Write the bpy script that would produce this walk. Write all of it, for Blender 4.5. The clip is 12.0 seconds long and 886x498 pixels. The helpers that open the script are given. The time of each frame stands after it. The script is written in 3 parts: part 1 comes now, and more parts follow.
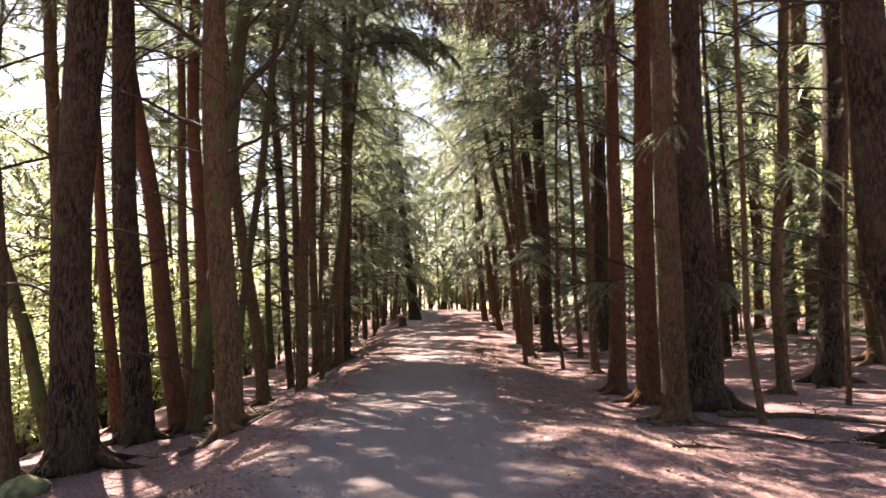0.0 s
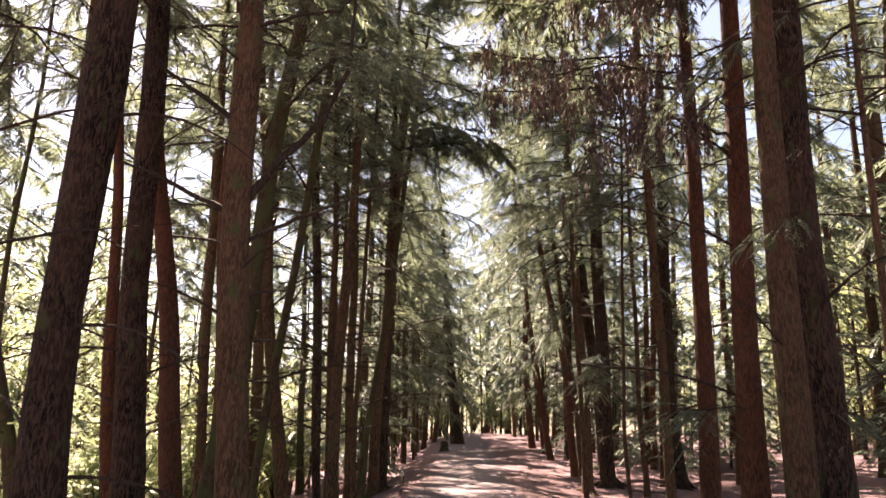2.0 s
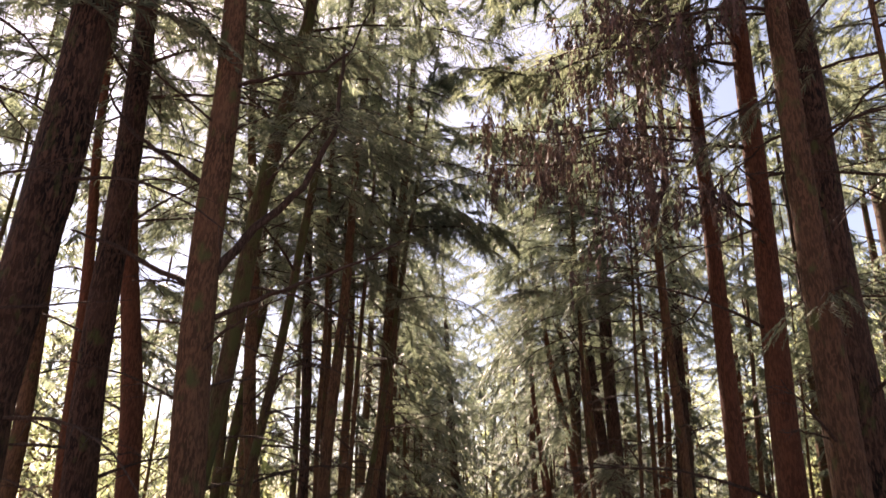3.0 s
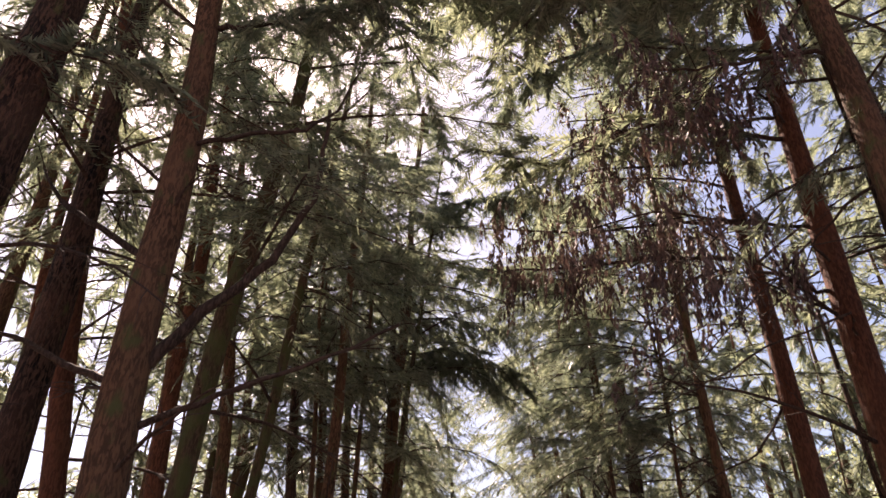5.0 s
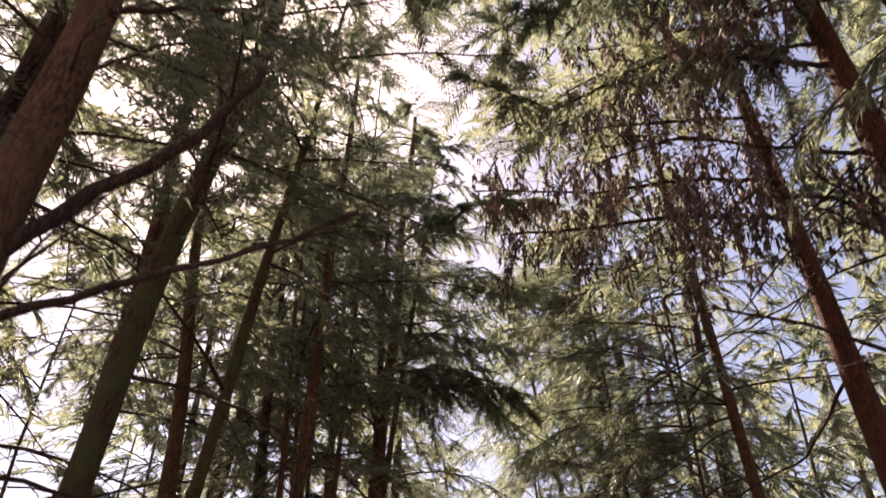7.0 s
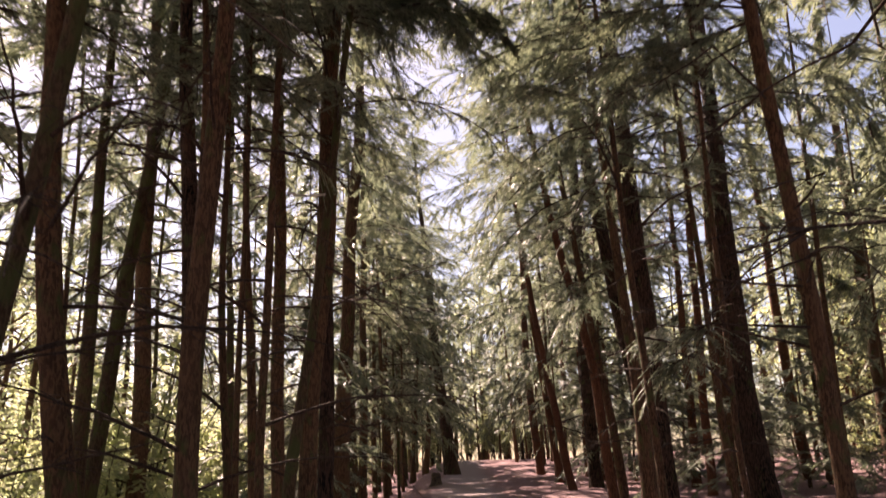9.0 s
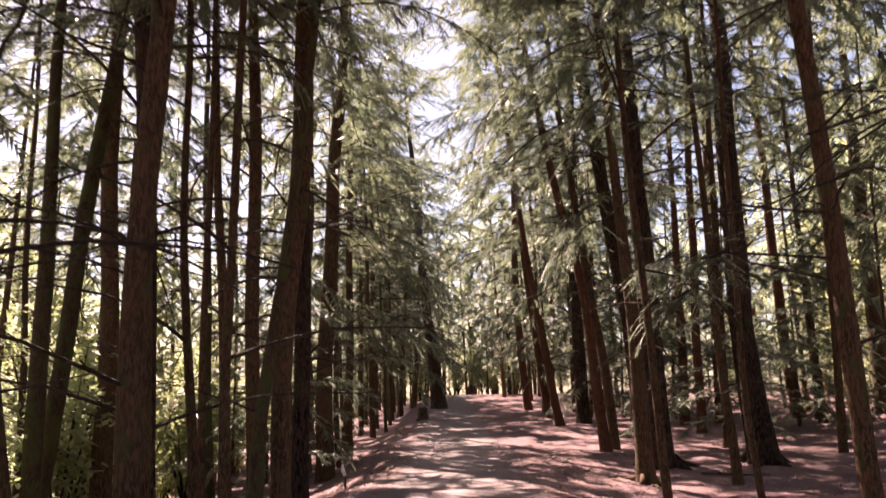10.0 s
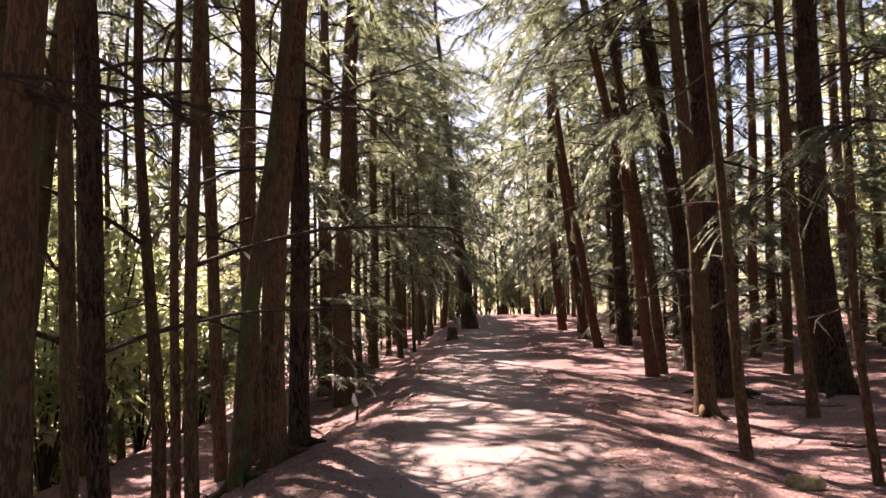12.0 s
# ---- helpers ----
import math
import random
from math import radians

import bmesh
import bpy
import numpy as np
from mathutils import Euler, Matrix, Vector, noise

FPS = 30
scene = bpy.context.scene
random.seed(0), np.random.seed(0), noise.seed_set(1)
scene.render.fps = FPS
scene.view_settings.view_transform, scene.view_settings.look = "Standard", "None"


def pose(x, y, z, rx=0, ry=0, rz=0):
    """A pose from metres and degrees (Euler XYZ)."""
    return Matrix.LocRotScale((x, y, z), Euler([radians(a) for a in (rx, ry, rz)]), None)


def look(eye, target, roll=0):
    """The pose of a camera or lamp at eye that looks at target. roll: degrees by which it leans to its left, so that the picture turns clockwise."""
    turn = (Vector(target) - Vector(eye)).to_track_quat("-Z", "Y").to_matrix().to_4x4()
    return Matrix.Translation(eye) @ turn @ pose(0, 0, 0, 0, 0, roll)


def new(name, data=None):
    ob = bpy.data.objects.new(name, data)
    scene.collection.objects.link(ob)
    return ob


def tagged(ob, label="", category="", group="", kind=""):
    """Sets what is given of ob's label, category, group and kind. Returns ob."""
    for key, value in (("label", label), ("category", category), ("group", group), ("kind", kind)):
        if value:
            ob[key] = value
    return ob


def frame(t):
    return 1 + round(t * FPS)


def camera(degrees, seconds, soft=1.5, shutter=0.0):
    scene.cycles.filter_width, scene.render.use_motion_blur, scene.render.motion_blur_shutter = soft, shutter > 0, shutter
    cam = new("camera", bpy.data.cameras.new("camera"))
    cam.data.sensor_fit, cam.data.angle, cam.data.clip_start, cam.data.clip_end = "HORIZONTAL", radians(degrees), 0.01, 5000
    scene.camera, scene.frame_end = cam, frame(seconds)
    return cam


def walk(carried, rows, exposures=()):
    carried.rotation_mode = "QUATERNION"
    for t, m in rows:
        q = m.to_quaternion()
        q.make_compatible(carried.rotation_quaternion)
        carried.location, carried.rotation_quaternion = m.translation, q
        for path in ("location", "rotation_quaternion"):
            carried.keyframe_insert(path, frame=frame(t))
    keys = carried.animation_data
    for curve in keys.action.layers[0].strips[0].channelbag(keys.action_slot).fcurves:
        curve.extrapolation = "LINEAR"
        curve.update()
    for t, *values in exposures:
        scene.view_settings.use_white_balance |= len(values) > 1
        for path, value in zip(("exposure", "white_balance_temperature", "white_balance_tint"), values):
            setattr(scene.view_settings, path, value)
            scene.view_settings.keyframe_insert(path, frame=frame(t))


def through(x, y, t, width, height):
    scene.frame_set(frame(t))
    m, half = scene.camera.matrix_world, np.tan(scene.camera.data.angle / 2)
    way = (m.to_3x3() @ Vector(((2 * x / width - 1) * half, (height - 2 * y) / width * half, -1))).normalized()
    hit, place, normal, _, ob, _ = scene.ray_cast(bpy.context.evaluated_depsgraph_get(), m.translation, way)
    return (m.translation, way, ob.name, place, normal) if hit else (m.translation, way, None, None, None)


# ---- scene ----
cam = camera(61.2, 12.0, 1.5, 0.4)
PATH = [
    (0, (0.042, 0.226, 1.44), (0.084, 2.219, 1.606), -0.0),
    (0.5, (-0.042, 0.724, 1.468), (-0.071, 2.715, 1.648), 1.3),
    (1, (-0.115, 1.296, 1.468), (-0.172, 3.28, 1.72), 0.4),
    (1.5, (-0.131, 1.885, 1.471), (-0.194, 3.846, 1.857), 1.1),
    (2, (-0.173, 2.553, 1.521), (-0.252, 4.494, 1.998), 2.1),
    (2.5, (-0.135, 3.215, 1.562), (-0.213, 5.125, 2.149), 1.5),
    (3, (-0.085, 3.881, 1.667), (-0.182, 5.746, 2.383), 2.2),
    (3.5, (-0.152, 4.478, 1.664), (-0.233, 6.3, 2.484), 2.2),
    (3.7, (-0.144, 4.778, 1.673), (-0.222, 6.583, 2.533), 1.9),
    (5.3, (-0.29, 6.883, 1.675), (-0.394, 8.498, 2.85), 1.1),
    (5.5, (-0.235, 7.167, 1.664), (-0.356, 8.766, 2.859), 2.1),
    (6, (-0.19, 7.8, 1.65), (-0.296, 9.366, 2.887), 2.2),
    (6.5, (-0.19, 8.4, 1.6), (-0.279, 9.926, 2.89), 1.2),
    (6.7, (-0.212, 8.603, 1.572), (-0.308, 10.13, 2.86), 0.9),
    (8.3, (-0.208, 10.77, 1.47), (-0.31, 12.551, 2.374), -0.1),
    (8.5, (-0.216, 11.041, 1.501), (-0.301, 12.874, 2.297), -0.2),
    (9, (-0.242, 11.802, 1.557), (-0.28, 13.726, 2.104), -1.2),
    (9.5, (-0.209, 12.362, 1.582), (-0.253, 14.298, 2.081), -1.0),
    (10, (-0.197, 12.942, 1.605), (-0.213, 14.905, 1.989), -0.6),
    (10.5, (-0.134, 13.777, 1.649), (-0.148, 15.759, 1.913), -0.7),
    (11, (-0.238, 14.397, 1.617), (-0.276, 16.382, 1.858), 0.3),
    (11.5, (-0.21, 14.915, 1.601), (-0.276, 16.902, 1.817), -0.8),
    (12, (-0.169, 15.373, 1.589), (-0.272, 17.363, 1.766), -0.3),
]
walk(cam, [(t, look(eye, target, roll)) for t, eye, target, roll in PATH], [(0, 2.88, 7900, 19), (3.5, 2.42, 7900, 30), (6, 2.28, 8000, 31), (8.5, 2.2, 8300, 33), (9, 2.25, 8200, 34), (10.5, 2.4, 8000, 34), (12, 2.45, 8000, 30)])

# ---- light ----
SUN_EL, SUN_AZ = radians(52), radians(-31)
world = bpy.data.worlds.new("sky")
scene.world = world
world.use_nodes = True
wn = world.node_tree.nodes
sky = wn.new("ShaderNodeTexSky")
sky.sky_type = "NISHITA"
sky.sun_disc = False
sky.sun_elevation, sky.sun_rotation = SUN_EL, SUN_AZ
wn["Background"].inputs["Strength"].default_value = 0.048
world.node_tree.links.new(sky.outputs[0], wn["Background"].inputs["Color"])
sun_data = bpy.data.lights.new("sun", "SUN")
sun_data.energy, sun_data.angle, sun_data.color = 5.0, radians(0.55), (1.0, 0.95, 0.88)
sun = new("sun", sun_data)
sun.matrix_world = look((math.sin(SUN_AZ) * math.cos(SUN_EL) * 60, math.cos(SUN_AZ) * math.cos(SUN_EL) * 60, math.sin(SUN_EL) * 60), (0, 0, 0))

rng = random.Random(7)


# ---- materials ----
class Mat:
    """A small builder of node materials."""

    def __init__(self, name, rough=0.85, spec=0.3):
        self.m = bpy.data.materials.new(name)
        self.m.use_nodes = True
        self.t = self.m.node_tree
        self.b = self.t.nodes["Principled BSDF"]
        self.b.inputs["Roughness"].default_value = rough
        self.b.inputs["Specular IOR Level"].default_value = spec

    def n(self, kind, **inputs):
        node = self.t.nodes.new(kind)
        for key, value in inputs.items():
            node.inputs[key.replace("_", " ")].default_value = value
        return node

    def link(self, a, b):
        self.t.links.new(a, b)

    def coords(self, sx, sy, sz, source="Object"):
        c, m = self.n("ShaderNodeTexCoord"), self.n("ShaderNodeMapping")
        m.inputs["Scale"].default_value = (sx, sy, sz)
        self.link(c.outputs[source], m.inputs["Vector"])
        return m.outputs[0]

    def noise(self, at, scale, detail=4.0, distortion=0.0):
        x = self.n("ShaderNodeTexNoise", Scale=scale, Detail=detail, Distortion=distortion)
        self.link(at, x.inputs["Vector"])
        return x.outputs["Fac"]

    def ramp(self, value, *stops):
        r = self.n("ShaderNodeValToRGB")
        e = r.color_ramp.elements
        while len(e) < len(stops):
            e.new(0.5)
        for k, (p, c) in zip(e, stops):
            k.position, k.color = p, (*c, 1)
        self.link(value, r.inputs[0])
        return r.outputs[0]

    def mix(self, fac, a, b, mode="MIX"):
        x = self.n("ShaderNodeMix")
        x.data_type, x.blend_type = "RGBA", mode
        if isinstance(fac, float):
            x.inputs[0].default_value = fac
        else:
            self.link(fac, x.inputs[0])
        for s, v in ((6, a), (7, b)):
            if isinstance(v, tuple):
                x.inputs[s].default_value = (*v, 1)
            else:
                self.link(v, x.inputs[s])
        return x.outputs[2]

    def calc(self, op, a, b=0.0):
        x = self.n("ShaderNodeMath")
        x.operation = op
        for s, v in ((0, a), (1, b)):
            if isinstance(v, (float, int)):
                x.inputs[s].default_value = v
            else:
                self.link(v, x.inputs[s])
        return x.outputs[0]

    def bump(self, height, strength, distance):
        b = self.n("ShaderNodeBump", Strength=strength, Distance=distance)
        self.link(height, b.inputs["Height"])
        self.link(b.outputs[0], self.b.inputs["Normal"])

    def base(self, colour):
        if isinstance(colour, tuple):
            self.b.inputs["Base Color"].default_value = (*colour, 1)
        else:
            self.link(colour, self.b.inputs["Base Color"])


def grey(v):
    return (v, v, v)


def bark(name, dark, light, furrow, moss=0.0):
    """Bark with long upright furrows, plates and stains, and moss where it grows."""
    k = Mat(name, 0.9, 0.2)
    at = k.coords(1, 1, 0.24)
    wide = k.noise(at, 30 if furrow > 0.5 else 36, 4.0, 0.9)
    fine = k.noise(k.coords(1, 1, 0.35), 75, 4.0)
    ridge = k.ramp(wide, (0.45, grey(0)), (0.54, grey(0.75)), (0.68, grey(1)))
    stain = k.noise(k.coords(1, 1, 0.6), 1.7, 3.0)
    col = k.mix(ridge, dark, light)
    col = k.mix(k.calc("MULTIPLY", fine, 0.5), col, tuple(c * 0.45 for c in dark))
    col = k.mix(k.ramp(stain, (0.4, grey(0)), (0.7, grey(0.55))), col, tuple(c * 0.75 for c in light))
    info = k.n("ShaderNodeObjectInfo")
    tone = k.ramp(info.outputs["Random"], (0.0, (0.75, 0.72, 0.7)), (1.0, (1.0, 0.97, 0.92)))
    col = k.mix(1.0, col, tone, "MULTIPLY")
    spots = k.noise(k.coords(1, 1, 0.5), 5.0, 6.0)
    if moss:
        col = k.mix(k.ramp(spots, (0.62 - moss * 0.3, grey(0)), (0.74 - moss * 0.2, grey(0.9))), col, (0.06, 0.074, 0.026))
    k.base(col)
    k.bump(k.calc("ADD", k.calc("MULTIPLY", ridge, 1.0), k.calc("MULTIPLY", fine, 0.3)), 1.0, 0.03 if furrow > 0.5 else 0.007)
    return k.m


BARK = {
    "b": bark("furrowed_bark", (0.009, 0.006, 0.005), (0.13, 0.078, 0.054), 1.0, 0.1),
    "s": bark("grey_brown_bark", (0.055, 0.032, 0.019), (0.19, 0.112, 0.066), 0.2, 0.2),
    "r": bark("red_brown_bark", (0.08, 0.034, 0.02), (0.20, 0.088, 0.05), 0.2),
    "m": bark("mossy_bark", (0.05, 0.034, 0.02), (0.13, 0.09, 0.055), 0.3, 0.65),
}
twig_mat = bark("dead_twig", (0.035, 0.024, 0.018), (0.10, 0.072, 0.055), 0.2)


def leaf(name, low, high, gloss=0.5, through=0.45):
    """Thin leaf or needle spray: some light passes through it."""
    k = Mat(name, gloss, 0.4)
    geo = k.n("ShaderNodeNewGeometry")
    col = k.ramp(geo.outputs["Random Per Island"], (0.0, low), (0.75, high), (1.0, tuple(min(1, c * 1.35) for c in high)))
    info = k.n("ShaderNodeObjectInfo")
    col = k.mix(1.0, col, k.ramp(info.outputs["Random"], (0.0, (0.8, 0.85, 0.8)), (1.0, (1.0, 0.98, 0.85))), "MULTIPLY")
    k.base(col)
    tr = k.n("ShaderNodeBsdfTranslucent")
    k.link(k.mix(1.0, col, (0.98, 1.0, 0.88), "MULTIPLY"), tr.inputs[0])
    ms = k.n("ShaderNodeMixShader")
    ms.inputs[0].default_value = through
    k.link(k.b.outputs[0], ms.inputs[1])
    k.link(tr.outputs[0], ms.inputs[2])
    k.link(ms.outputs[0], k.t.nodes["Material Output"].inputs[0])
    return k.m


needle_mat = leaf("needle_spray", (0.09, 0.112, 0.088), (0.225, 0.25, 0.195), 0.42, 0.55)
under_mat = leaf("understory_leaf", (0.27, 0.30, 0.17), (0.48, 0.51, 0.33), 0.5, 0.62)
brown_mat = leaf("withered_needles", (0.05, 0.031, 0.03), (0.135, 0.088, 0.083), 0.7, 0.25)
broad_mat = leaf("broad_leaf", (0.25, 0.29, 0.16), (0.48, 0.52, 0.33), 0.5, 0.6)
litter_mat = leaf("fallen_needles", (0.11, 0.06, 0.048), (0.30, 0.18, 0.14), 0.8, 0.0)


def ground_material():
    k = Mat("path_and_litter", 0.95, 0.2)
    at = k.coords(1, 1, 1)
    sep = k.n("ShaderNodeSeparateXYZ")
    k.link(at, sep.inputs[0])
    edge = k.noise(at, 0.9, 5.0)
    fine = k.noise(at, 26.0, 6.0)
    grain = k.noise(at, 110.0, 3.0)
    patch = k.noise(at, 2.6, 5.0)
    off = k.calc("ABSOLUTE", k.calc("ADD", sep.outputs[0], 0.15))
    reach = k.calc("ADD", off, k.calc("MULTIPLY", k.calc("SUBTRACT", edge, 0.5), 2.4))
    ms = k.n("ShaderNodeMapRange")
    ms.interpolation_type = "SMOOTHSTEP"
    ms.inputs[1].default_value, ms.inputs[2].default_value = 0.8, 1.9
    k.link(reach, ms.inputs[0])
    litter = k.ramp(fine, (0.32, (0.075, 0.042, 0.04)), (0.5, (0.19, 0.113, 0.12)), (0.68, (0.36, 0.247, 0.258)))
    litter = k.mix(k.ramp(patch, (0.4, grey(0)), (0.65, grey(0.5))), litter, (0.12, 0.065, 0.06))
    grit = k.ramp(grain, (0.3, (0.14, 0.105, 0.105)), (0.55, (0.245, 0.2, 0.208)), (0.8, (0.39, 0.335, 0.345)))
    grit = k.mix(k.ramp(patch, (0.42, grey(0)), (0.7, grey(0.55))), grit, (0.22, 0.15, 0.135))
    k.base(k.mix(ms.outputs[0], grit, litter))
    k.bump(k.calc("ADD", k.calc("MULTIPLY", fine, 1.0), k.calc("MULTIPLY", grain, 0.35)), 0.9, 0.03)
    return k.m


def plain(name, a, b, scale=8.0, rough=0.9, bump=0.01):
    k = Mat(name, rough, 0.25)
    v = k.noise(k.coords(1, 1, 1), scale, 6.0)
    k.base(k.ramp(v, (0.35, a), (0.65, b)))
    k.bump(v, 0.8, bump)
    return k.m


rock_mat = plain("mossy_stone", (0.05, 0.065, 0.02), (0.17, 0.165, 0.10), 7.0)
wood_mat = plain("cut_wood", (0.20, 0.15, 0.08), (0.42, 0.34, 0.2), 14.0)
pale_mat = plain("pale_wood", (0.5, 0.47, 0.42), (0.68, 0.65, 0.6), 10.0)
stump_mat = plain("dark_stump_wood", (0.03, 0.022, 0.018), (0.10, 0.07, 0.05), 9.0)


# ---- mesh helpers ----
def ss(a, b, t):
    t = min(1.0, max(0.0, (t - a) / (b - a)))
    return t * t * (3 - 2 * t)


def ground_z(x, y):
    z = 0.55 * ss(30, 62, y) + 1.1 * ss(58, 90, y)
    w = x + 0.35 * math.sin(y * 0.55) * ss(1.0, 2.0, abs(x)) * (1 - ss(4, 6, abs(x)))
    z -= 0.95 * ss(1.5, 4.2, -w) + 0.2 * ss(3.9, 7, -x) + 3.2 * ss(6.5, 14, -x) + 8 * ss(12, 40, -x)
    z -= 0.42 * ss(1.3, 4.4, w) * (1 - ss(9, 16, x)) * (1 - ss(28, 45, y))
    return z + 0.5 * ss(10, 25, x)


def rough_z(x, y):
    """The ground with its small unevenness, less of it on the trodden path."""
    free = 0.25 + 0.75 * ss(1.2, 2.6, abs(x + 0.15))
    if abs(x) > 60 or y > 140 or y < -40:
        return ground_z(x, y)
    return ground_z(x, y) + free * (0.07 * noise.noise((x * 0.7, y * 0.7, 3)) + 0.035 * noise.noise((x * 2.6, y * 2.6, 9)))


def mesh_of(name, verts, faces, mat, smooth=False):
    me = bpy.data.meshes.new(name)
    me.from_pydata(verts, [], faces)
    me.materials.append(mat)
    if smooth:
        me.polygons.foreach_set("use_smooth", [True] * len(me.polygons))
    me.update()
    return me


def part(name, data, parent, label=""):
    ob = new(name, data)
    ob.parent = parent
    return tagged(ob, label)


def tube(verts, faces, pts, radii, sides, wob=0.0, seed=0.0, flare=0.0, cap=True):
    """Adds a tapered tube along pts to verts and faces."""
    start = len(verts)
    pts = [Vector(p) for p in pts]
    for i, (p, r) in enumerate(zip(pts, radii)):
        d = (pts[min(i + 1, len(pts) - 1)] - pts[max(i - 1, 0)]).normalized()
        u = d.cross(Vector((0.13, 1, 0.07))).normalized() if abs(d.y) < 0.9 else d.cross(Vector((1, 0, 0.1))).normalized()
        w = d.cross(u)
        for s in range(sides):
            a = 2 * math.pi * s / sides
            rr = r
            if wob:
                rr *= 1 + wob * noise.noise((math.cos(a) * 1.6 + seed, math.sin(a) * 1.6, p.z * 0.9 + seed)) + 0.5 * wob * noise.noise((math.cos(a) * 5 + seed, math.sin(a) * 5, p.z * 2.3))
            if flare:
                rr += r * flare * math.exp(-max(0, p.z) / (1.1 * r + 0.08)) * (0.7 + 0.6 * noise.noise((math.cos(a) * 1.9, math.sin(a) * 1.9, seed * 3)))
            v = p + (u * math.cos(a) + w * math.sin(a)) * rr
            verts.append(tuple(v))
    for i in range(len(pts) - 1):
        for s in range(sides):
            a, b = start + i * sides + s, start + i * sides + (s + 1) % sides
            faces.append((a, b, b + sides, a + sides))
    if cap:
        faces.append(tuple(range(start + (len(pts) - 1) * sides, start + len(pts) * sides)))
        faces.append(tuple(reversed(range(start, start + sides))))


def kite(verts, faces, p, d, side, length, width):
    """One narrow leaf from p along d."""
    s = len(verts)
    m = p + d * (length * 0.4)
    verts.extend((tuple(p), tuple(m + side * width), tuple(p + d * length), tuple(m - side * width)))
    faces.append((s, s + 1, s + 2, s + 3))


def spray(verts, faces, p, d, r, length, count, size):
    """A flat, drooping spray of leaflets along a twig from p in the direction d."""
    side = d.cross(Vector((0, 0, 1)))
    side = side.normalized() if side.length > 0.05 else Vector((1, 0, 0))
    for i in range(count):
        f = (i + 0.6) / count
        at = p + d * (length * f) + Vector((0, 0, -0.25 * length * f * f))
        s = 1 if i % 2 else -1
        way = (d * r.uniform(0.5, 1.0) + side * (s * r.uniform(0.5, 1.0)) + Vector((0, 0, r.uniform(-0.55, 0.1)))).normalized()
        flat = way.cross(Vector((r.uniform(-0.5, 0.5), r.uniform(-0.5, 0.5), 1))).normalized()
        long, half = size * r.uniform(0.7, 1.3), size * r.uniform(0.075, 0.125)
        k = len(verts)
        verts.extend((tuple(at - flat * half), tuple(at + flat * half), tuple(at + way * long)))
        faces.append((k, k + 1, k + 2))


def leafy(verts, faces, p, d, r, length, count, size):
    """Broad leaves on a twig from p in the direction d."""
    for i in range(count):
        at = p + d * (length * (i + 0.6) / count)
        way = (d * 0.4 + Vector((r.uniform(-1, 1), r.uniform(-1, 1), r.uniform(-0.8, 0.4)))).normalized()
        flat = way.cross(Vector((r.uniform(-0.6, 0.6), r.uniform(-0.6, 0.6), 1))).normalized()
        kite(verts, faces, at, way, flat, size * r.uniform(0.7, 1.3), size * r.uniform(0.2, 0.34))


def strand(verts, faces, p, r, length, size):
    """A limp strand of withered needles hanging straight down from p."""
    sway = Vector((r.uniform(-0.18, 0.18), r.uniform(-0.18, 0.18), -1)).normalized()
    for i in range(max(4, int(length * 26))):
        at = p + sway * (length * r.random()) + Vector((r.uniform(-0.02, 0.02), r.uniform(-0.02, 0.02), 0))
        way = (sway + Vector((r.uniform(-0.45, 0.45), r.uniform(-0.45, 0.45), 0))).normalized()
        flat = way.cross(Vector((r.uniform(-1, 1), r.uniform(-1, 1), 0.1))).normalized()
        half = size * r.uniform(0.12, 0.2)
        k = len(verts)
        verts.extend((tuple(at - flat * half), tuple(at + flat * half), tuple(at + way * size * r.uniform(0.7, 1.4))))
        faces.append((k, k + 1, k + 2))


def bough_points(r, length, rise, droop, steps=6):
    out, bend = [], r.uniform(-0.25, 0.25)
    for i in range(steps + 1):
        f = i / steps
        out.append(Vector((length * f, length * bend * f * f + 0.05 * r.uniform(-1, 1) * f, length * (rise * f - droop * f * f) + 0.04 * r.uniform(-1, 1) * f)))
    return out


def make_crown(seed, length, reach, boughs, twigs, leaves, size):
    """Needle foliage on boughs round an upright stem of the given length: the leaves, and the bare wood of the boughs."""
    r = random.Random(seed)
    lv, lf, wv, wf = [], [], [], []
    for i in range(boughs):
        z = length * (i + r.random()) / boughs
        f = z / length
        long = reach * (0.55 + 0.6 * math.sin(math.pi * min(1, 0.25 + f * 0.75)) - 0.45 * f) * r.uniform(0.6, 1.2)
        turn = Matrix.Rotation(r.uniform(0, 6.283), 3, "Z")
        pts = [turn @ p + Vector((0, 0, z)) for p in bough_points(r, long, r.uniform(0.0, 0.5), r.uniform(0.3, 0.75))]
        tube(wv, wf, pts, [0.02 * (1 - 0.8 * j / 6) + 0.003 for j in range(7)], 3, cap=False)
        for j in range(twigs):
            g = 0.26 + 0.74 * (j + r.random()) / twigs
            k = min(5, int(g * 6))
            at = pts[k].lerp(pts[k + 1], g * 6 - k)
            d = (pts[k + 1] - pts[k]).normalized()
            out = (d * r.uniform(0.3, 0.9) + d.cross(Vector((0, 0, 1))) * r.uniform(-1, 1) + Vector((0, 0, r.uniform(-0.5, 0.2)))).normalized()
            spray(lv, lf, at, out, r, r.uniform(0.25, 0.65), leaves, size)
    return mesh_of("crown", lv, lf, needle_mat), mesh_of("boughwork", wv, wf, twig_mat)


CROWNS = [make_crown(10 + i, 10.0, 3.0, 25, 22, 26, 0.125) for i in range(5)]
FAR_CROWNS = [make_crown(30 + i, 10.0, 3.2, 25, 12, 11, 0.34) for i in range(3)]


